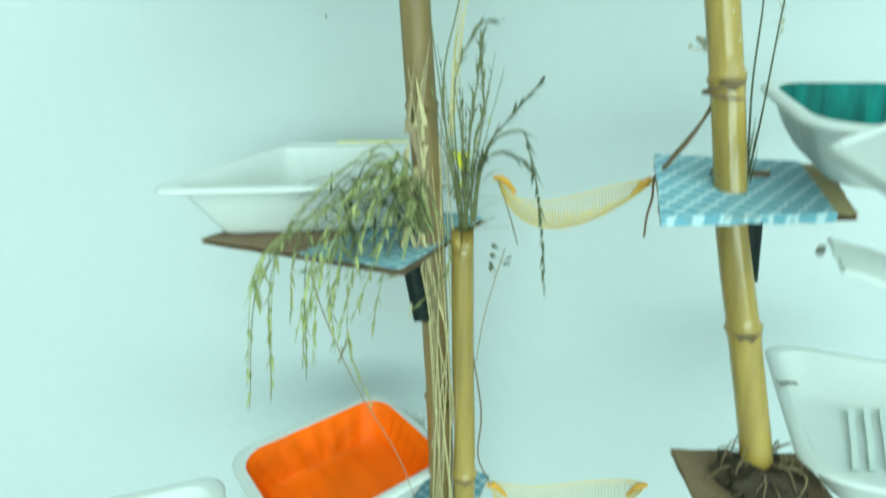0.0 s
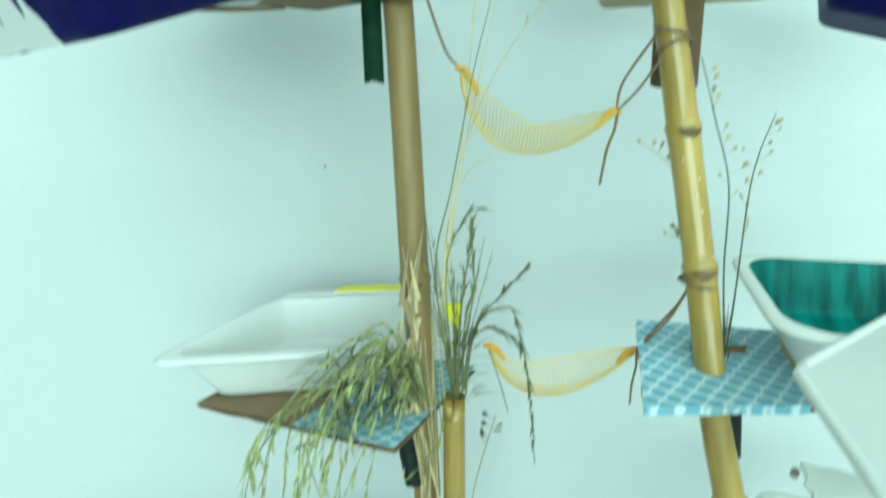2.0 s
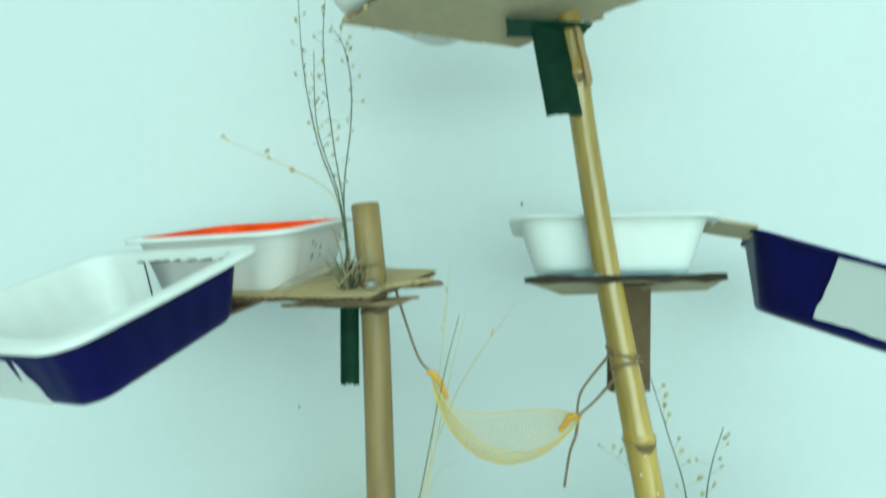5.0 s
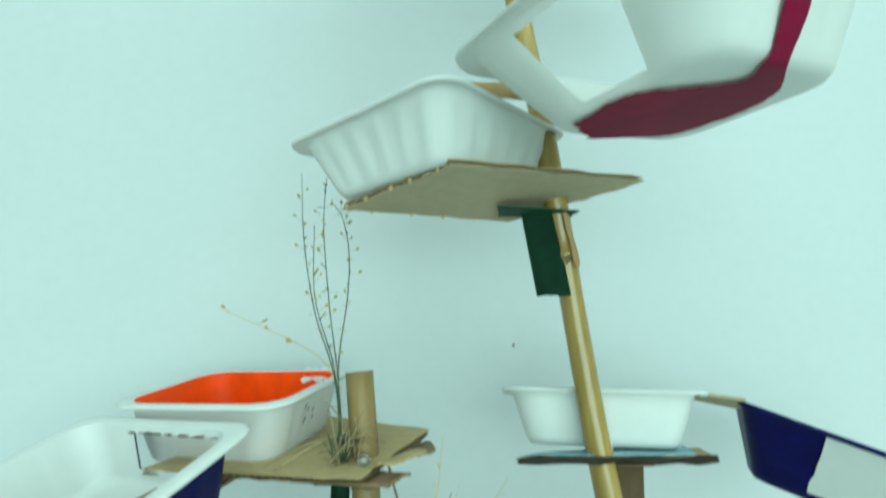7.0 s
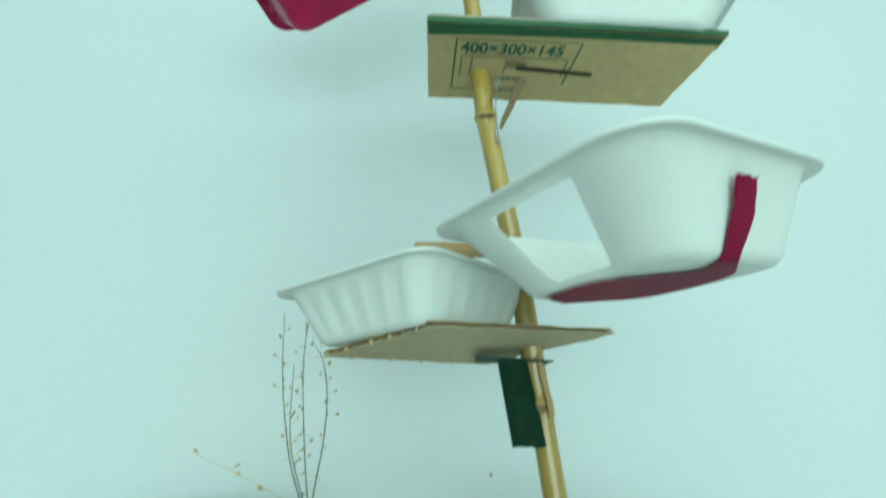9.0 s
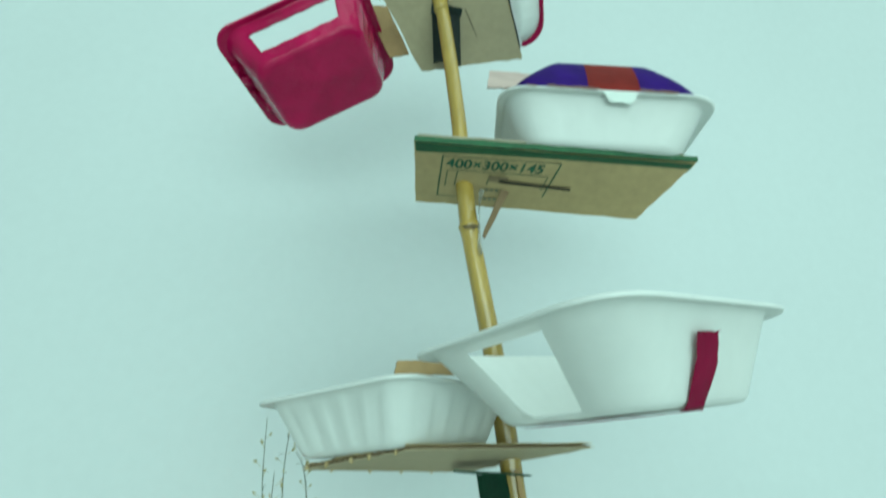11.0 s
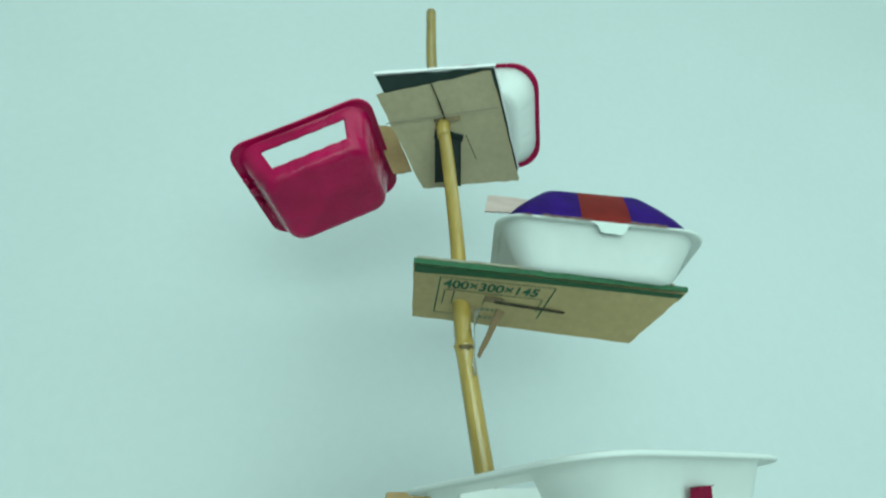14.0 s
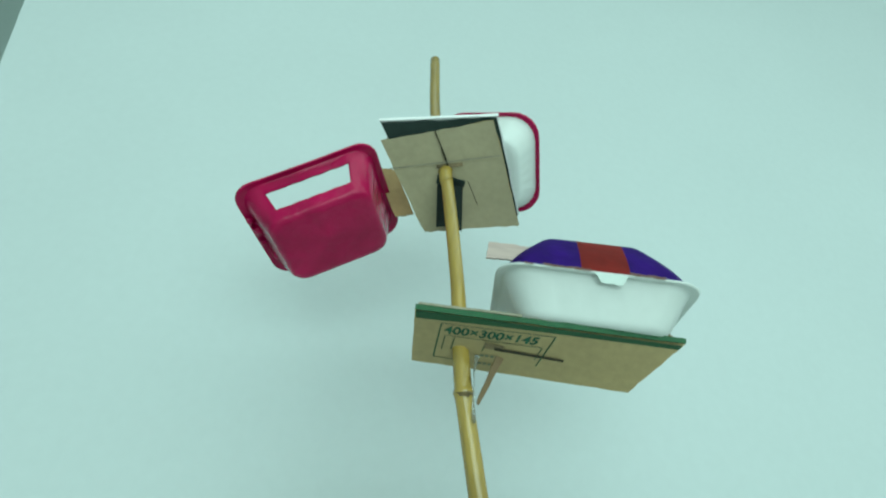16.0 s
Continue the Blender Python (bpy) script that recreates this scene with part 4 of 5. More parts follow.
LEAN = [
    [ (-0.101, 0.400, 1.045), (-0.091, 0.396, 1.010), (-0.069, 0.392, 0.953), (-0.038, 0.389, 0.893), (-0.023, 0.385, 0.851) ],
    [ (-0.083, 0.400, 0.969), (-0.073, 0.395, 0.991), (-0.070, 0.390, 0.975), (-0.055, 0.385, 0.938) ],
]
SIDE = [
    [ (0.049, 0.420, 1.058), (0.041, 0.420, 1.029), (0.033, 0.420, 0.995), (0.028, 0.420, 0.959) ],
]

rnd = random.Random(11)
purse = plant("shepherds_purse", "dry shepherd's purse stems with tan seed pods", (-0.048, 0.437, 1.391))
curves = add_stems(purse, PURSE, 0.0007, 0.0003, STEM_DARK)
add_pods(purse, curves[:3], 13, 0.0038, POD_PALE, 0.35, 0.0062, 2)
add_pods(purse, curves[3:], 7, 0.0036, POD, 0.4, 0.006, 3)
for c in curves:
    for k in range(13):
        i = 1 + k * 2
        bm = bmesh.new()
        blade(bm, c[i].copy(), (rnd.uniform(-1, 1), rnd.uniform(-1, 0.5), rnd.uniform(0.0, 1)), (0, 0, -1), rnd.uniform(0.004, 0.009), 0.0018, 0.3, rnd)
        part("leaf", bm, STEM_DARK, purse)
side = add_stems(purse, PURSE_SIDE, 0.0006, 0.00028, STRAW)
add_pods(purse, side[:1], 4, 0.0048, POD, 0.55, 0.006, 4)
tangle = []
for k in range(5):  # dry stems tangled round the pole's top
    a = Vector((-0.052 + rnd.uniform(-0.012, 0.020), 0.432 + rnd.uniform(-0.012, 0.006), 1.396))
    b = a + Vector((rnd.uniform(-0.020, 0.022), rnd.uniform(-0.012, 0.008), rnd.uniform(0.020, 0.055)))
    tangle.append([tuple(a), tuple((a + b) / 2 + Vector((rnd.uniform(-0.012, 0.012), -0.004, 0.006))), tuple(b)])
tangle.append([(-0.030, 0.434, 1.416), (-0.066, 0.428, 1.413), (-0.092, 0.424, 1.402), (-0.108, 0.420, 1.392)])
tangle.append([(-0.034, 0.434, 1.410), (-0.070, 0.426, 1.403), (-0.100, 0.424, 1.390)])
add_stems(purse, tangle, 0.0009, 0.0005, STRAW_BROWN, "dry brown stem")
bm = bmesh.new()
rnd = random.Random(11)
for k in range(16):
    blade(bm, Vector((rnd.uniform(-0.004, 0.004), rnd.uniform(-0.003, 0.003), 0.0)), (rnd.uniform(-0.5, 0.4), rnd.uniform(-0.5, 0.2), 1), (rnd.uniform(-1, 1), rnd.uniform(-1, 0), 0), rnd.uniform(0.02, 0.05), 0.0018, 0.25, rnd)
for k in range(26):
    blade(bm, Vector((rnd.uniform(-0.010, 0.012), rnd.uniform(-0.012, 0.004), rnd.uniform(0.0, 0.02))), (rnd.uniform(-1, 0.8), rnd.uniform(-0.6, 0.2), rnd.uniform(-0.1, 1)), (rnd.uniform(-0.5, 0.5), 0, -1), rnd.uniform(0.012, 0.034), 0.0022, 0.5, rnd)
part("leaf_tuft", bm, STEM_DARK, purse, "tuft of limp dark green leaves")

weed = plant("dry_weed", "thin dry weed with pale seed pods by the pole", (0.217, 0.396, 1.108))
curves = add_stems(weed, RIGHT, 0.0008, 0.0003, STEM_DARK)
add_pods(weed, curves, 12, 0.0042, POD_PALE, 0.4, 0.007, 5)
back = add_stems(weed, RIGHT_BACK, 0.0003, 0.0002, STRAW)
add_pods(weed, back, 7, 0.0044, POD_PALE, 0.5, 0.006, 6)
bm = bmesh.new()
for k in range(7):
    blade(bm, Vector((rnd.uniform(-0.005, 0.003), rnd.uniform(-0.003, 0.003), 0.0)), (rnd.uniform(-0.25, 0.1), -0.1, 1), (-1, 0, 0), rnd.uniform(0.03, 0.055), 0.0028, 0.05, rnd)
part("leaf_tuft", bm, STEM_GREEN, weed, "upright green leaves pressed to the pole")

bunch = plant("grass_bunch", "bunch of dry grass standing in a cut pole", (0.0155, 0.43, 1.068))
curves = add_stems(bunch, TALL, 0.0008, 0.0003, STEM_GREEN)
add_spikelets(bunch, curves[1:4], 1.0, 0.010, STEM_GREEN, 0.4, 3)
droop = add_stems(bunch, DROOP, 0.0008, 0.0003, STEM_GREEN)
add_spikelets(bunch, droop, 0.7, 0.0095, STEM_DARK, 0.25, 4)
straw = add_stems(bunch, STRAW_UP, 0.0006, 0.0002, STRAW)
add_spikelets(bunch, straw[1:3], 1.2, 0.007, STRAW, 0.7, 5)
more = []
for k in range(20):
    a = rnd.uniform(-1, 1)
    top = Vector((0.018 + a * 0.028 + rnd.uniform(-0.008, 0.008), 0.428 + rnd.uniform(-0.012, 0.012), 1.125 + rnd.uniform(0.0, 0.085)))
    more.append([(0.0155 + rnd.uniform(-0.006, 0.006), 0.43 + rnd.uniform(-0.005, 0.005), 1.062), (0.0165 + a * 0.006, 0.429, 1.10), tuple(top)])
more = add_stems(bunch, more, 0.0005, 0.0002, STEM_GREEN)
add_spikelets(bunch, more[::2], 1.6, 0.007, STEM_GREEN, 0.5, 21)
add_spikelets(bunch, more[1::4], 1.8, 0.007, GRASS_PALE, 0.5, 22)
bm = bmesh.new()
for k in range(46):  # green leaves low in the bunch
    p = Vector((rnd.uniform(-0.010, 0.020), rnd.uniform(-0.012, 0.006), rnd.uniform(0.0, 0.05)))
    blade(bm, p, (rnd.uniform(-0.7, 0.9), rnd.uniform(-0.5, 0.3), rnd.uniform(0.1, 1.0)), (0, 0, -1), rnd.uniform(0.014, 0.034), 0.0018, 0.3, rnd)
part("leaf_tuft", bm, STEM_GREEN, bunch, "thin green grass leaves")

# the drooping sheaf by the left pole
sheaf = plant("drooping_grass", "sheaf of pale green grass drooping over a shelf", (-0.012, 0.42, 1.072))
long_paths, fine = [], []
for k in range(26):
    f = rnd.random() ** 2.2 if k % 4 else rnd.random()
    tip = Vector((-0.134 + 0.112 * f + rnd.uniform(-0.006, 0.006), 0.365 + 0.03 * f + rnd.uniform(-0.012, 0.012), 0.965 + 0.06 * f + rnd.uniform(-0.02, 0.085)))
    if k in (0, 1):
        tip = Vector((-0.146, 0.368, 0.945 + 0.02 * k))
    high = 1.136 - 0.024 * f + rnd.uniform(-0.022, 0.006)
    root = (-0.012 + rnd.uniform(-0.008, 0.006), 0.422 + rnd.uniform(-0.006, 0.006), 1.070)
    apex = (root[0] * 0.5 + (tip.x + 0.02) * 0.5 + rnd.uniform(-0.010, 0.010), 0.398 + rnd.uniform(-0.014, 0.014), high)
    bend = (tip.x + 0.006 + 0.01 * f + rnd.uniform(-0.010, 0.014), tip.y + 0.008, high - 0.050 + rnd.uniform(-0.014, 0.010))
    (long_paths if k % 3 else fine).append([root, (root[0] * 0.8 + tip.x * 0.2, 0.412, high - 0.012), apex, bend, tuple(tip)])
curves = add_stems(sheaf, long_paths, 0.0007, 0.0003, GRASS_PALE)
add_spikelets(sheaf, curves, 0.75, 0.0100, GRASS_PALE, 0.3, 7)
curves = add_stems(sheaf, fine, 0.0006, 0.0003, STEM_GREEN)
add_spikelets(sheaf, curves, 0.9, 0.0095, GRASS_PALE, 0.4, 8)
bm = bmesh.new()
for k in range(110):
    p = Vector((rnd.uniform(-0.075, 0.0), rnd.uniform(-0.03, 0.012), rnd.uniform(0.0, 0.045)))
    blade(bm, p, (rnd.uniform(-1, 0.2), rnd.uniform(-0.5, 0.3), rnd.uniform(-0.6, 0.6)), (0, 0, -1), rnd.uniform(0.018, 0.045), 0.0024, 0.4, rnd)
part("leaf_tangle", bm, STEM_DARK, sheaf, "tangled dark green grass leaves")

stalk = plant("leaning_stalk", "thin dry brown stalk leaning across a tray", LEAN[0][0])
curves = add_stems(stalk, LEAN, 0.0006, 0.0004, STRAW_BROWN)
add_spikelets(stalk, curves[1:], 0.8, 0.006, GRASS_PALE, 0.0, 9)
sprig = plant("seed_sprig", "small dry sprig with dark seed heads", SIDE[0][-1])
curves = add_stems(sprig, SIDE, 0.0004, 0.0004, STRAW_BROWN)
add_pods(sprig, [c[::-1] for c in curves], 7, 0.005, STEM_DARK, 0.7, 0.005, 10)

# straw strands bound against the left poles
strands = plant("straw_strands", "loose straw strands bound against bamboo poles", (-0.004, 0.432, 0.80))
paths = []
for k in range(22):
    x0, x1 = rnd.uniform(-0.016, 0.014), rnd.uniform(-0.020, 0.010)
    z0, z1 = rnd.uniform(0.72, 0.90), rnd.uniform(1.04, 1.20)
    paths.append([(x0 + 0.004, 0.430 + rnd.uniform(-0.006, 0.002), z0), ((x0 + x1) / 2 + rnd.uniform(-0.008, 0.010), 0.428 + rnd.uniform(-0.006, 0.002), (z0 + z1) / 2), (x1 - 0.006, 0.431 + rnd.uniform(-0.006, 0.002), z1)])
add_stems(strands, paths[:14], 0.0006, 0.0003, STRAW)
add_stems(strands, paths[14:], 0.0007, 0.0003, STRAW_BROWN)
for k in range(34):
    bm = bmesh.new()
    blade(bm, Vector((rnd.uniform(-0.014, 0.004) - 0.012, rnd.uniform(-0.008, 0.0), 0.27 + rnd.uniform(-0.03, 0.09))), (rnd.uniform(-0.3, 0.3), -0.05, rnd.choice((-1, 1))), (rnd.uniform(-0.4, 0.4), -1, 0), rnd.uniform(0.03, 0.07), 0.0042, 0.06, rnd)
    part("husk", bm, STRAW if k % 3 else STRAW_BROWN, strands, "papery straw husk")

# roots and soil at the right pole's foot
roots = plant("root_clump", "dry brown roots with soil round the pole's foot", (0.247, 0.365, 0.884))
for k in range(46):
    bm = bmesh.new()
    a = rnd.uniform(0, math.tau)
    r = rnd.uniform(0.012, 0.04)
    p = Vector((math.cos(a) * 0.011, math.sin(a) * 0.011, rnd.uniform(0.0, 0.028)))
    stem_bm(bm, [p, p + Vector((math.cos(a + rnd.uniform(-1, 1)) * r * 0.5, math.sin(a) * r * 0.5, rnd.uniform(-0.004, 0.008))), Vector((math.cos(a) * r * 1.1, math.sin(a) * r, rnd.uniform(0.0, 0.006)))], 0.0009, 0.0004, 4, 8)
    part("root", bm, ROOT, roots)
bm = bmesh.new()
bmesh.ops.create_uvsphere(bm, u_segments=24, v_segments=12, radius=1.0)
for v in bm.verts:
    v.co = Vector((v.co.x * 0.032, v.co.y * 0.03, max(v.co.z, -0.1) * 0.020)) * (1 + 0.35 * noise.noise(v.co * 3.1))
part("soil", bm, ROOT_DARK, roots, "crumbly dark soil")

# ---- strings ----
string([(-0.012, 0.440, 1.394), (-0.002, 0.437, 1.365), (0.008, 0.434, 1.340), (0.018, 0.43, 1.329)])
string([(0.158, 0.396, 1.358), (0.149, 0.405, 1.343), (0.136, 0.418, 1.318), (0.133, 0.42, 1.298)])
string([(0.172, 0.394, 1.350), (0.155, 0.400, 1.330), (0.145, 0.412, 1.312), (0.134, 0.419, 1.299)])
string([(0.134, 0.419, 1.300), (0.132, 0.418, 1.285), (0.127, 0.418, 1.270), (0.123, 0.418, 1.244)], 0.0012)
string([(0.192, 0.398, 1.181), (0.185, 0.404, 1.158), (0.174, 0.415, 1.135), (0.163, 0.43, 1.110)], 0.0013)
string([(0.190, 0.396, 1.180), (0.180, 0.402, 1.150), (0.171, 0.412, 1.130), (0.163, 0.428, 1.110)], 0.0010)
string([(0.163, 0.428, 1.110), (0.163, 0.426, 1.098), (0.160, 0.425, 1.083), (0.159, 0.424, 1.066)], 0.0010)
string([(0.026, 0.428, 0.960), (0.034, 0.427, 0.905), (0.032, 0.428, 0.860), (0.045, 0.43, 0.827)], 0.0008)
string([(0.044, 0.437, 1.108), (0.052, 0.43, 1.085), (0.060, 0.428, 1.058)], 0.0005, "thin loose brown thread hanging from a net", n=12)
for (x, y, z), r, tilt in (((0.1655, 0.403, 1.340), 0.0118, 0.4), ((0.163, 0.403, 1.352), 0.0118, -0.3), ((0.1905, 0.393, 1.179), 0.0124, 0.25), ((0.1915, 0.393, 1.175), 0.0126, -0.2)):
    loop = [Vector((math.cos(k * math.tau / 24) * r, math.sin(k * math.tau / 24) * r, math.cos(k * math.tau / 24 + 1) * r * tilt)) for k in range(25)]
    ob = part("string_loop", tube(loop, 0.0011, 6), STRING, None, "", True)
    ob.location = (x, y, z)
    tagged(ob, "brown string wound round the bamboo pole", "string", "strings")

# ---- small marks on the wall ----
for x, z, s in ((-0.126, 1.252, 0.0022), (0.133, 1.497, 0.003)):
    bm = bmesh.new()
    bmesh.ops.create_uvsphere(bm, u_segments=10, v_segments=6, radius=1.0)
    for v in bm.verts:
        v.co = Vector((v.co.x * s * 0.6, v.co.y * 0.0005, v.co.z * s)) + Vector((x, WALL_Y - 0.0002, z)) - wall_back.location
    part("scuff", bm, SCUFF, wall_back, "small grey scuff on the wall")

# ---- paint marks, patches and ribs on the trays ----


def stuck_on(root, name, corners, mat, label="", thick=0.0005, nu=10, nv=5, jag=0.0012, seed=3):
    """A piece on a tray, its corners given in the room."""
    inv = root.matrix_world.inverted()
    root = body_of(root)
    return part(name, sheet([inv @ Vector(p) for p in corners], thick, nu, nv, jag, 0.0, seed), mat, root, label)


stuck_on(marked, "flange", [(-0.150, 0.548, 1.1245), (0.010, 0.570, 1.1250), (0.010, 0.616, 1.1180), (-0.140, 0.606, 1.1160)], FOAM, "wide white foam flange behind the rim", thick=0.0018, jag=0.0006)
stuck_on(marked, "paint", [(-0.104, 0.556, 1.1262), (-0.035, 0.565, 1.1266), (-0.035, 0.608, 1.1222), (-0.100, 0.604, 1.1210)], YELLOW, "bright yellow paint on the flange", seed=5, jag=0.002, thick=0.0012)
stuck_on(marked, "paint", [(0.027, 0.546, 1.1160), (0.010, 0.546, 1.1180), (0.002, 0.478, 1.0990), (0.018, 0.476, 1.0960)], YELLOW, "bright yellow paint on the rim's end", thick=0.0015, seed=7)
# Greyer strips stand in for the shade along the floor's ribs.
for k in (0.0, 0.015, 0.030):
    stuck_on(low_tray, "rib", [(0.382 + k, 0.460, 0.8880), (0.388 + k, 0.460, 0.8880), (0.331 + k * 0.9, 0.373, 0.8880), (0.326 + k * 0.9, 0.373, 0.8880)], TAB, "rib in the tray's floor, its shade painted grey", thick=0.0015, jag=0.0004)
stuck_on(low_tray, "tape", [(0.300, 0.438, 0.9265), (0.315, 0.438, 0.9265), (0.315, 0.444, 0.9265), (0.300, 0.444, 0.9265)], SCUFF, "short dark strip of tape")
inside_of(orange_tray, "bare_patch", [(0.026, 0.0660, 0.0535), (0.062, 0.0660, 0.0535), (0.058, 0.0572, 0.0440), (0.032, 0.0572, 0.0430)], FOAM, "spot of rim left white", jag=0.0025, thick=0.0012)
inside_of(navy_left, "bare_patch", [(0.062, 0.0612, 0.001), (-0.030, 0.0612, 0.001), (-0.022, 0.0672, 0.034), (0.070, 0.0672, 0.034)], FOAM, "white foam left unpainted", thick=0.0010)
torn = random.Random(57)
for k in range(9):  # dark torn crumbs round the cut
    u = (k + torn.uniform(-0.4, 0.4)) / 8
    x, z = -0.062 + 0.088 * u, 0.0437
    inside_of(navy_left, "dark_edge", [(x, -0.0655, z), (x + torn.uniform(0.002, 0.013), -0.0655, z + torn.uniform(-0.0006, 0.0006)), (x + 0.003, -0.0680, z + 0.0010), (x, -0.0680, z + 0.0006)], SLIT, "dark torn foam edge", nu=3, nv=1, jag=0.0006, seed=60 + k)
inside_of(navy_right, "bare_patch", [(-0.0246, -0.0622, 0.0562), (0.066, -0.0622, 0.0562), (0.046, -0.0222, 0.0080), (-0.0200, -0.0222, 0.0080)], FOAM, "square of foam left unpainted", thick=0.0010)
strip("card_strip", [(-0.20, 0.42, 1.366), (-0.16, 0.41, 1.362), (-0.125, 0.49, 1.3835), (-0.17, 0.50, 1.3835)], CARD_SHADE, "brown carton strip carrying a navy box", "card", thick=0.003)
clip = part("binder_clip", box_bm(0.004, 0.004, 0.005, 0.0008), SCUFF)
clip.matrix_world = pose(0.186, 0.262, 1.103, 0, 15, -40)
tagged(clip, "small dark clip pinched on a foam tray's corner", "clip")
stuck_on(blue_shelf, "cut", [(0.200, 0.414, 1.1202), (0.243, 0.411, 1.1192), (0.236, 0.402, 1.1170), (0.197, 0.406, 1.1182)], CARD_SHADE, "dark cut round the pole", thick=0.0012, jag=0.0008)
strip("card_flap", [(-0.105, 0.447, 1.3785), (-0.012, 0.402, 1.3835), (0.006, 0.424, 1.3885), (-0.085, 0.470, 1.3805)], CARD_SHADE, "torn brown layer of carton under a shelf", "flap", 0.0025, 0.0, 21, 0.003)
strip("card_scrap", [(-0.008, 0.405, 1.3985), (0.020, 0.440, 1.4030), (0.012, 0.452, 1.4030), (-0.018, 0.416, 1.3975)], CARD, "torn beige scrap of carton on a shelf", "scrap", 0.002, 0.001, 23, 0.002)
strip("foam_scrap", [(-0.054, 0.531, 0.812), (-0.020, 0.528, 0.811), (-0.019, 0.533, 0.836), (-0.047, 0.536, 0.838)], FOAM, "torn white foam scrap behind an orange tray", "scrap", 0.003, 0.0, 31, 0.002)
collar = thing("torn_collar", Matrix.Translation((0.0228, 0.3335, 2.061)), "torn fibrous collar where the pole enters a shelf", "collar")
bm = tube([(0.002, 0, -0.012), (0.001, 0, -0.006), (0.0, 0, 0.0), (0.0, 0, 0.006)], [0.0070, 0.0073, 0.0080, 0.0092], 14)
for v in bm.verts:
    v.co += Vector((random.uniform(-1, 1), random.uniform(-1, 1), random.uniform(-1, 1))) * 0.0008
part("fibres", bm, BAMBOO, collar, smooth=True)
for k, (x, y, z, s) in enumerate(((-0.083, -0.030, 0.048, 0.0042), (-0.080, -0.012, 0.046, 0.0052), (-0.082, 0.010, 0.049, 0.0036), (-0.074, 0.030, 0.040, 0.0046), (-0.070, -0.044, 0.036, 0.0034), (0.050, 0.066, 0.044, 0.0038))):
    bm = bmesh.new()
    bmesh.ops.create_icosphere(bm, subdivisions=2, radius=1.0)
    for v in bm.verts:
        v.co = Vector((v.co.x * s, v.co.y * s * 1.3, v.co.z * s * 0.8)) * (1 + 0.3 * noise.noise(v.co * 2.3 + Vector((k, 0, 0)))) + Vector((x, y, z))
    part("paint_drip", bm, CRIMSON_GLOSS, crimson_tray, "dried crimson paint drip", True)
lid = thing("foam_sheet", Matrix.Translation((0.196, 0.285, 1.147)), "white foam sheet reaching out beside a teal tray", "foam")
lid_corners = [Vector(p) for p in ((0.0, 0.0, 0.0), (0.151, 0.076, 0.030), (0.115, -0.044, 0.017), (-0.036, -0.120, -0.013))]
part("panel", sheet(lid_corners, 0.0025, 14, 10, 0.0004, 0.004, 33), FOAM, lid)
edge = [lid_corners[k].lerp(lid_corners[(k + 1) % 4], u) + Vector((0, 0, 0.003)) for k in range(4) for u in (0.04, 0.3, 0.7, 0.96)]
part("rim", tube(edge + edge[:1], 0.0030, 8), FOAM, lid, "rounded foam rim", True)
strip("foam_piece", [(0.187, 0.262, 1.1085), (0.310, 0.275, 1.070), (0.297, 0.243, 1.064), (0.1735, 0.230, 1.1027)], FOAM, "jagged white foam piece with a clipped corner", "foam", 0.0025, 0.002, 35, 0.0025)
for x0, x1, w in ((-0.054, -0.010, 0.0018), (0.026, 0.058, 0.0022), (-0.072, -0.064, 0.0012)):
    inside_of(box, "paint_smear", [(x0, -0.0706, 0.0440), (x1, -0.0706, 0.0436), (x1, -0.0706, 0.0436 + w), (x0, -0.0706, 0.0440 + w)], SMEAR, "dull reddish smear along the rim", jag=0.0006)
bits = random.Random(41)
for k in range(9):
    u = 0.06 + 0.1 * k + bits.uniform(-0.03, 0.03)
    p = Vector((-0.056, 0.386, 1.591)).lerp(Vector((0.085, 0.432, 1.599)), u) if k % 2 else Vector((-0.056, 0.386, 1.591)).lerp(Vector((0.024, 0.312, 1.606)), u)
    bm = bmesh.new()
    bmesh.ops.create_icosphere(bm, subdivisions=1, radius=0.0017)
    for v in bm.verts:
        v.co = Vector((v.co.x, v.co.y, v.co.z * 1.5)) + Vector((bits.uniform(-1, 1), bits.uniform(-1, 1), bits.uniform(-1, 1))) * 0.0006
    ob = part("paper_crumb", bm, CARD)
    ob.location = p + Vector((0, 0, 0.0005))
    tagged(ob, "torn tuft of beige carton on a shelf edge", "crumb", "crumbs")
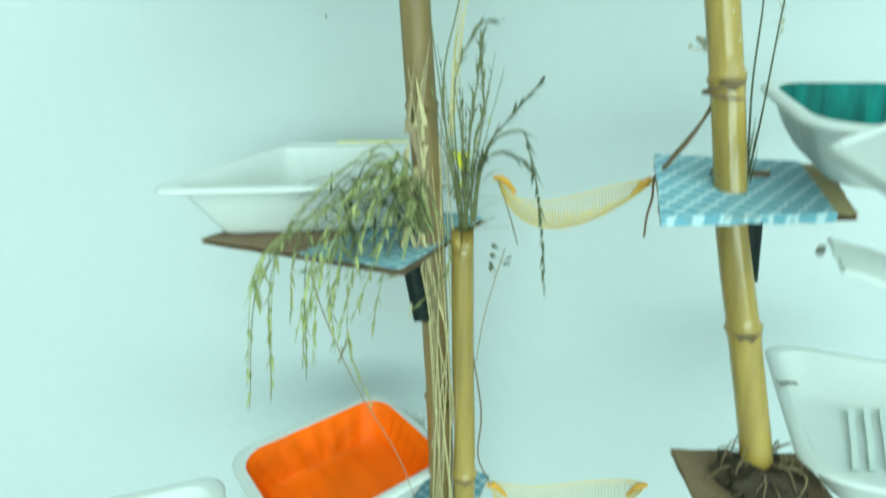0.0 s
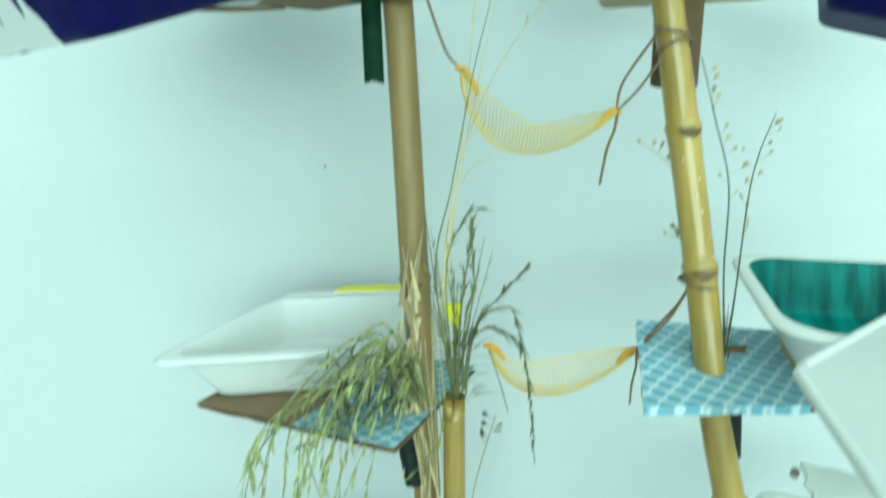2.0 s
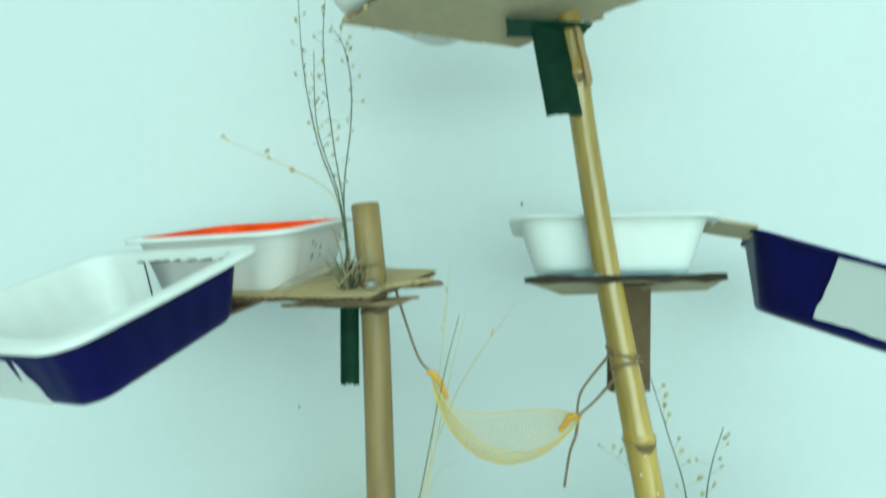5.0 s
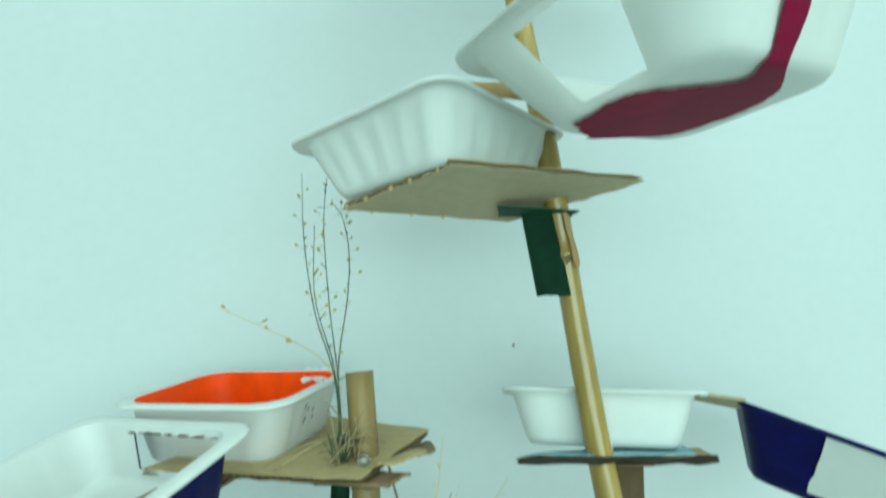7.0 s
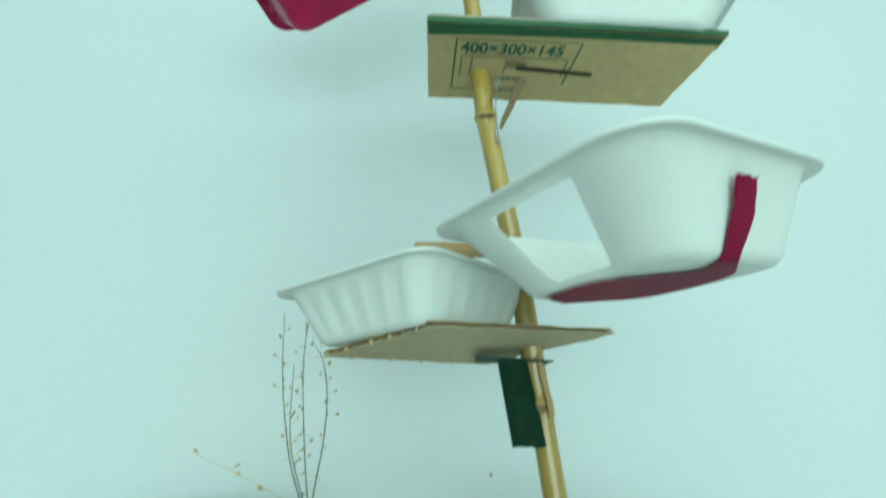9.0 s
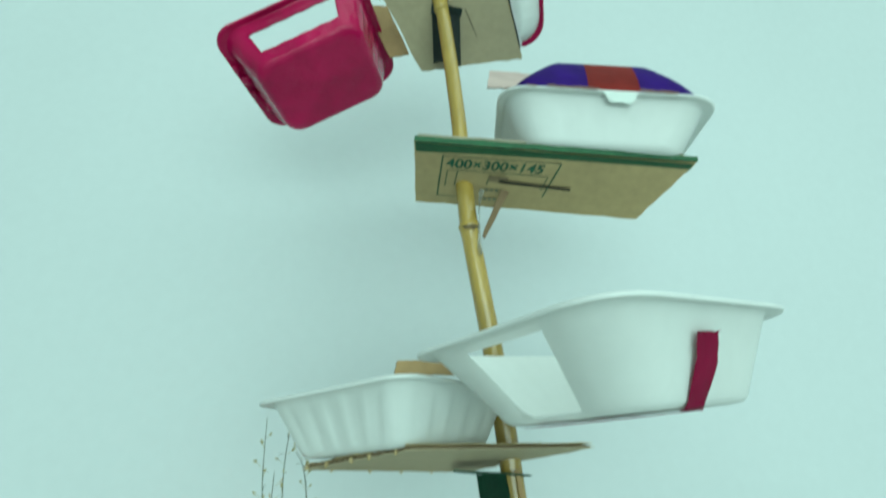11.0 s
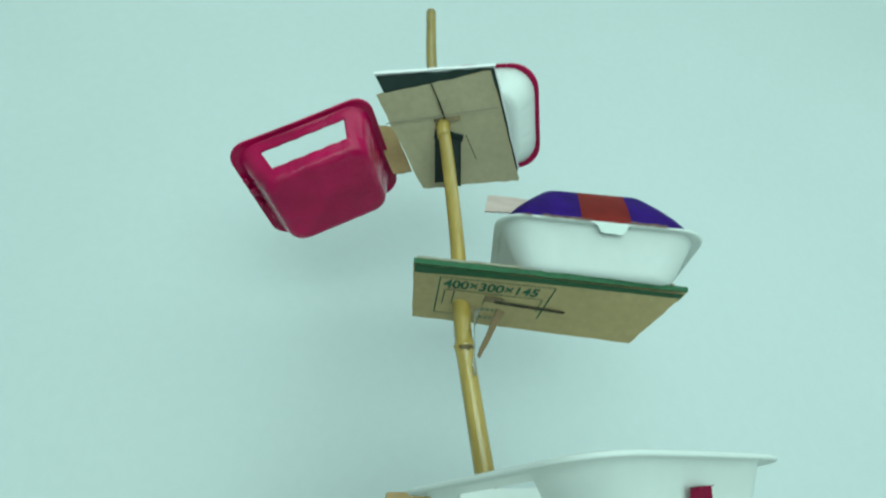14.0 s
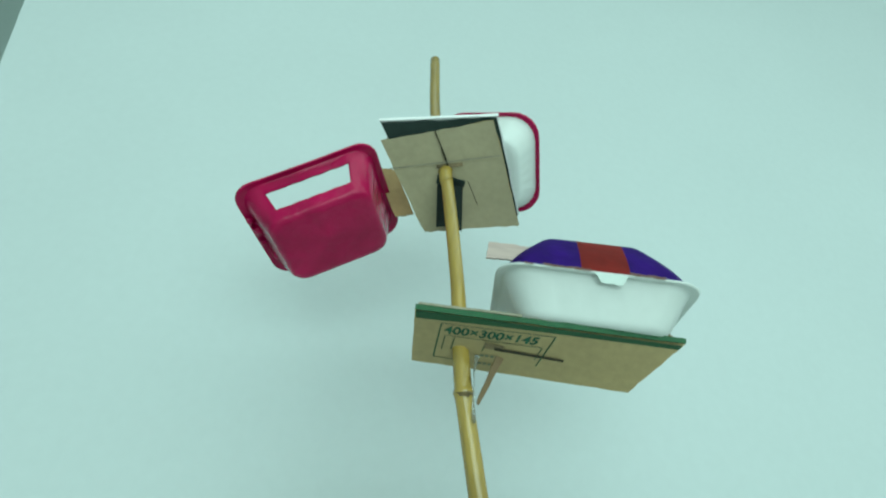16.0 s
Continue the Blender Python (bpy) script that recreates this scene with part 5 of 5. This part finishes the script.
inside_of(box, "clasp", [(0.000, -0.0662, 0.0350), (0.020, -0.0662, 0.0345), (0.025, -0.0692, 0.0432), (-0.006, -0.0692, 0.0436)], TAB, "rounded foam closing tab on the rim", thick=0.0010, jag=0.0008)
strip("grey_sheet", [(0.190, 0.302, 0.8815), (0.246, 0.300, 0.8815), (0.250, 0.336, 0.8835), (0.196, 0.340, 0.8835)], TAB, "pale grey sheet lying before the roots on a shelf", "sheet", 0.0012, 0.001, 37, 0.002)
fleck = random.Random(83)
for k in range(7):
    z = 1.195 + 0.085 * k / 6 + fleck.uniform(-0.004, 0.004)
    x, y = np.interp(z, (1.165, 1.285), (0.195, 0.176)), np.interp(z, (1.165, 1.285), (0.391, 0.402))
    ang = fleck.uniform(-2.3, -0.8)
    bm = bmesh.new()
    bmesh.ops.create_icosphere(bm, subdivisions=1, radius=0.0006)
    for v in bm.verts:
        v.co.z *= fleck.uniform(1.0, 2.2)
    at = Vector((x + 0.0106 * math.cos(ang), y + 0.0106 * math.sin(ang), z)) - right_pole.matrix_world.translation
    bmesh.ops.translate(bm, verts=bm.verts[:], vec=at)
    part("paint_fleck", bm, PAPER, right_pole, "small white paint fleck")
for y, z, h in ((-0.0135, 0.0355, 0.004), (-0.008, 0.0330, 0.003), (-0.011, 0.0225, 0.005), (0.001, 0.0300, 0.003), (0.003, 0.0230, 0.002)):
    x = 0.0628 + 0.332 * z
    inside_of(orange_tray, "mark", [(x, y, z), (x, y + 0.0022, z), (x + 0.332 * h, y + 0.0030, z + h), (x + 0.332 * h, y + 0.0012, z + h)], SCUFF, "small dark smudge on the tray's end", thick=0.0004, nu=3, nv=3, jag=0.0005)
blob = part("glue_lump", bm_lump(0.0052, 0.0045, 0.0040), GLUE, None, "", True)
blob.location = (-0.031, 0.424, 1.3990)
tagged(blob, "clear lump of hardened glue at the plant's foot", "glue")
strip("card_flap", [(-0.004, 0.440, 1.3960), (0.030, 0.470, 1.3985), (0.024, 0.505, 1.4010), (-0.012, 0.480, 1.3975)], CARD_DARK, "torn dark underlayer curling off a shelf's end", "flap", 0.0022, -0.002, 43, 0.003)
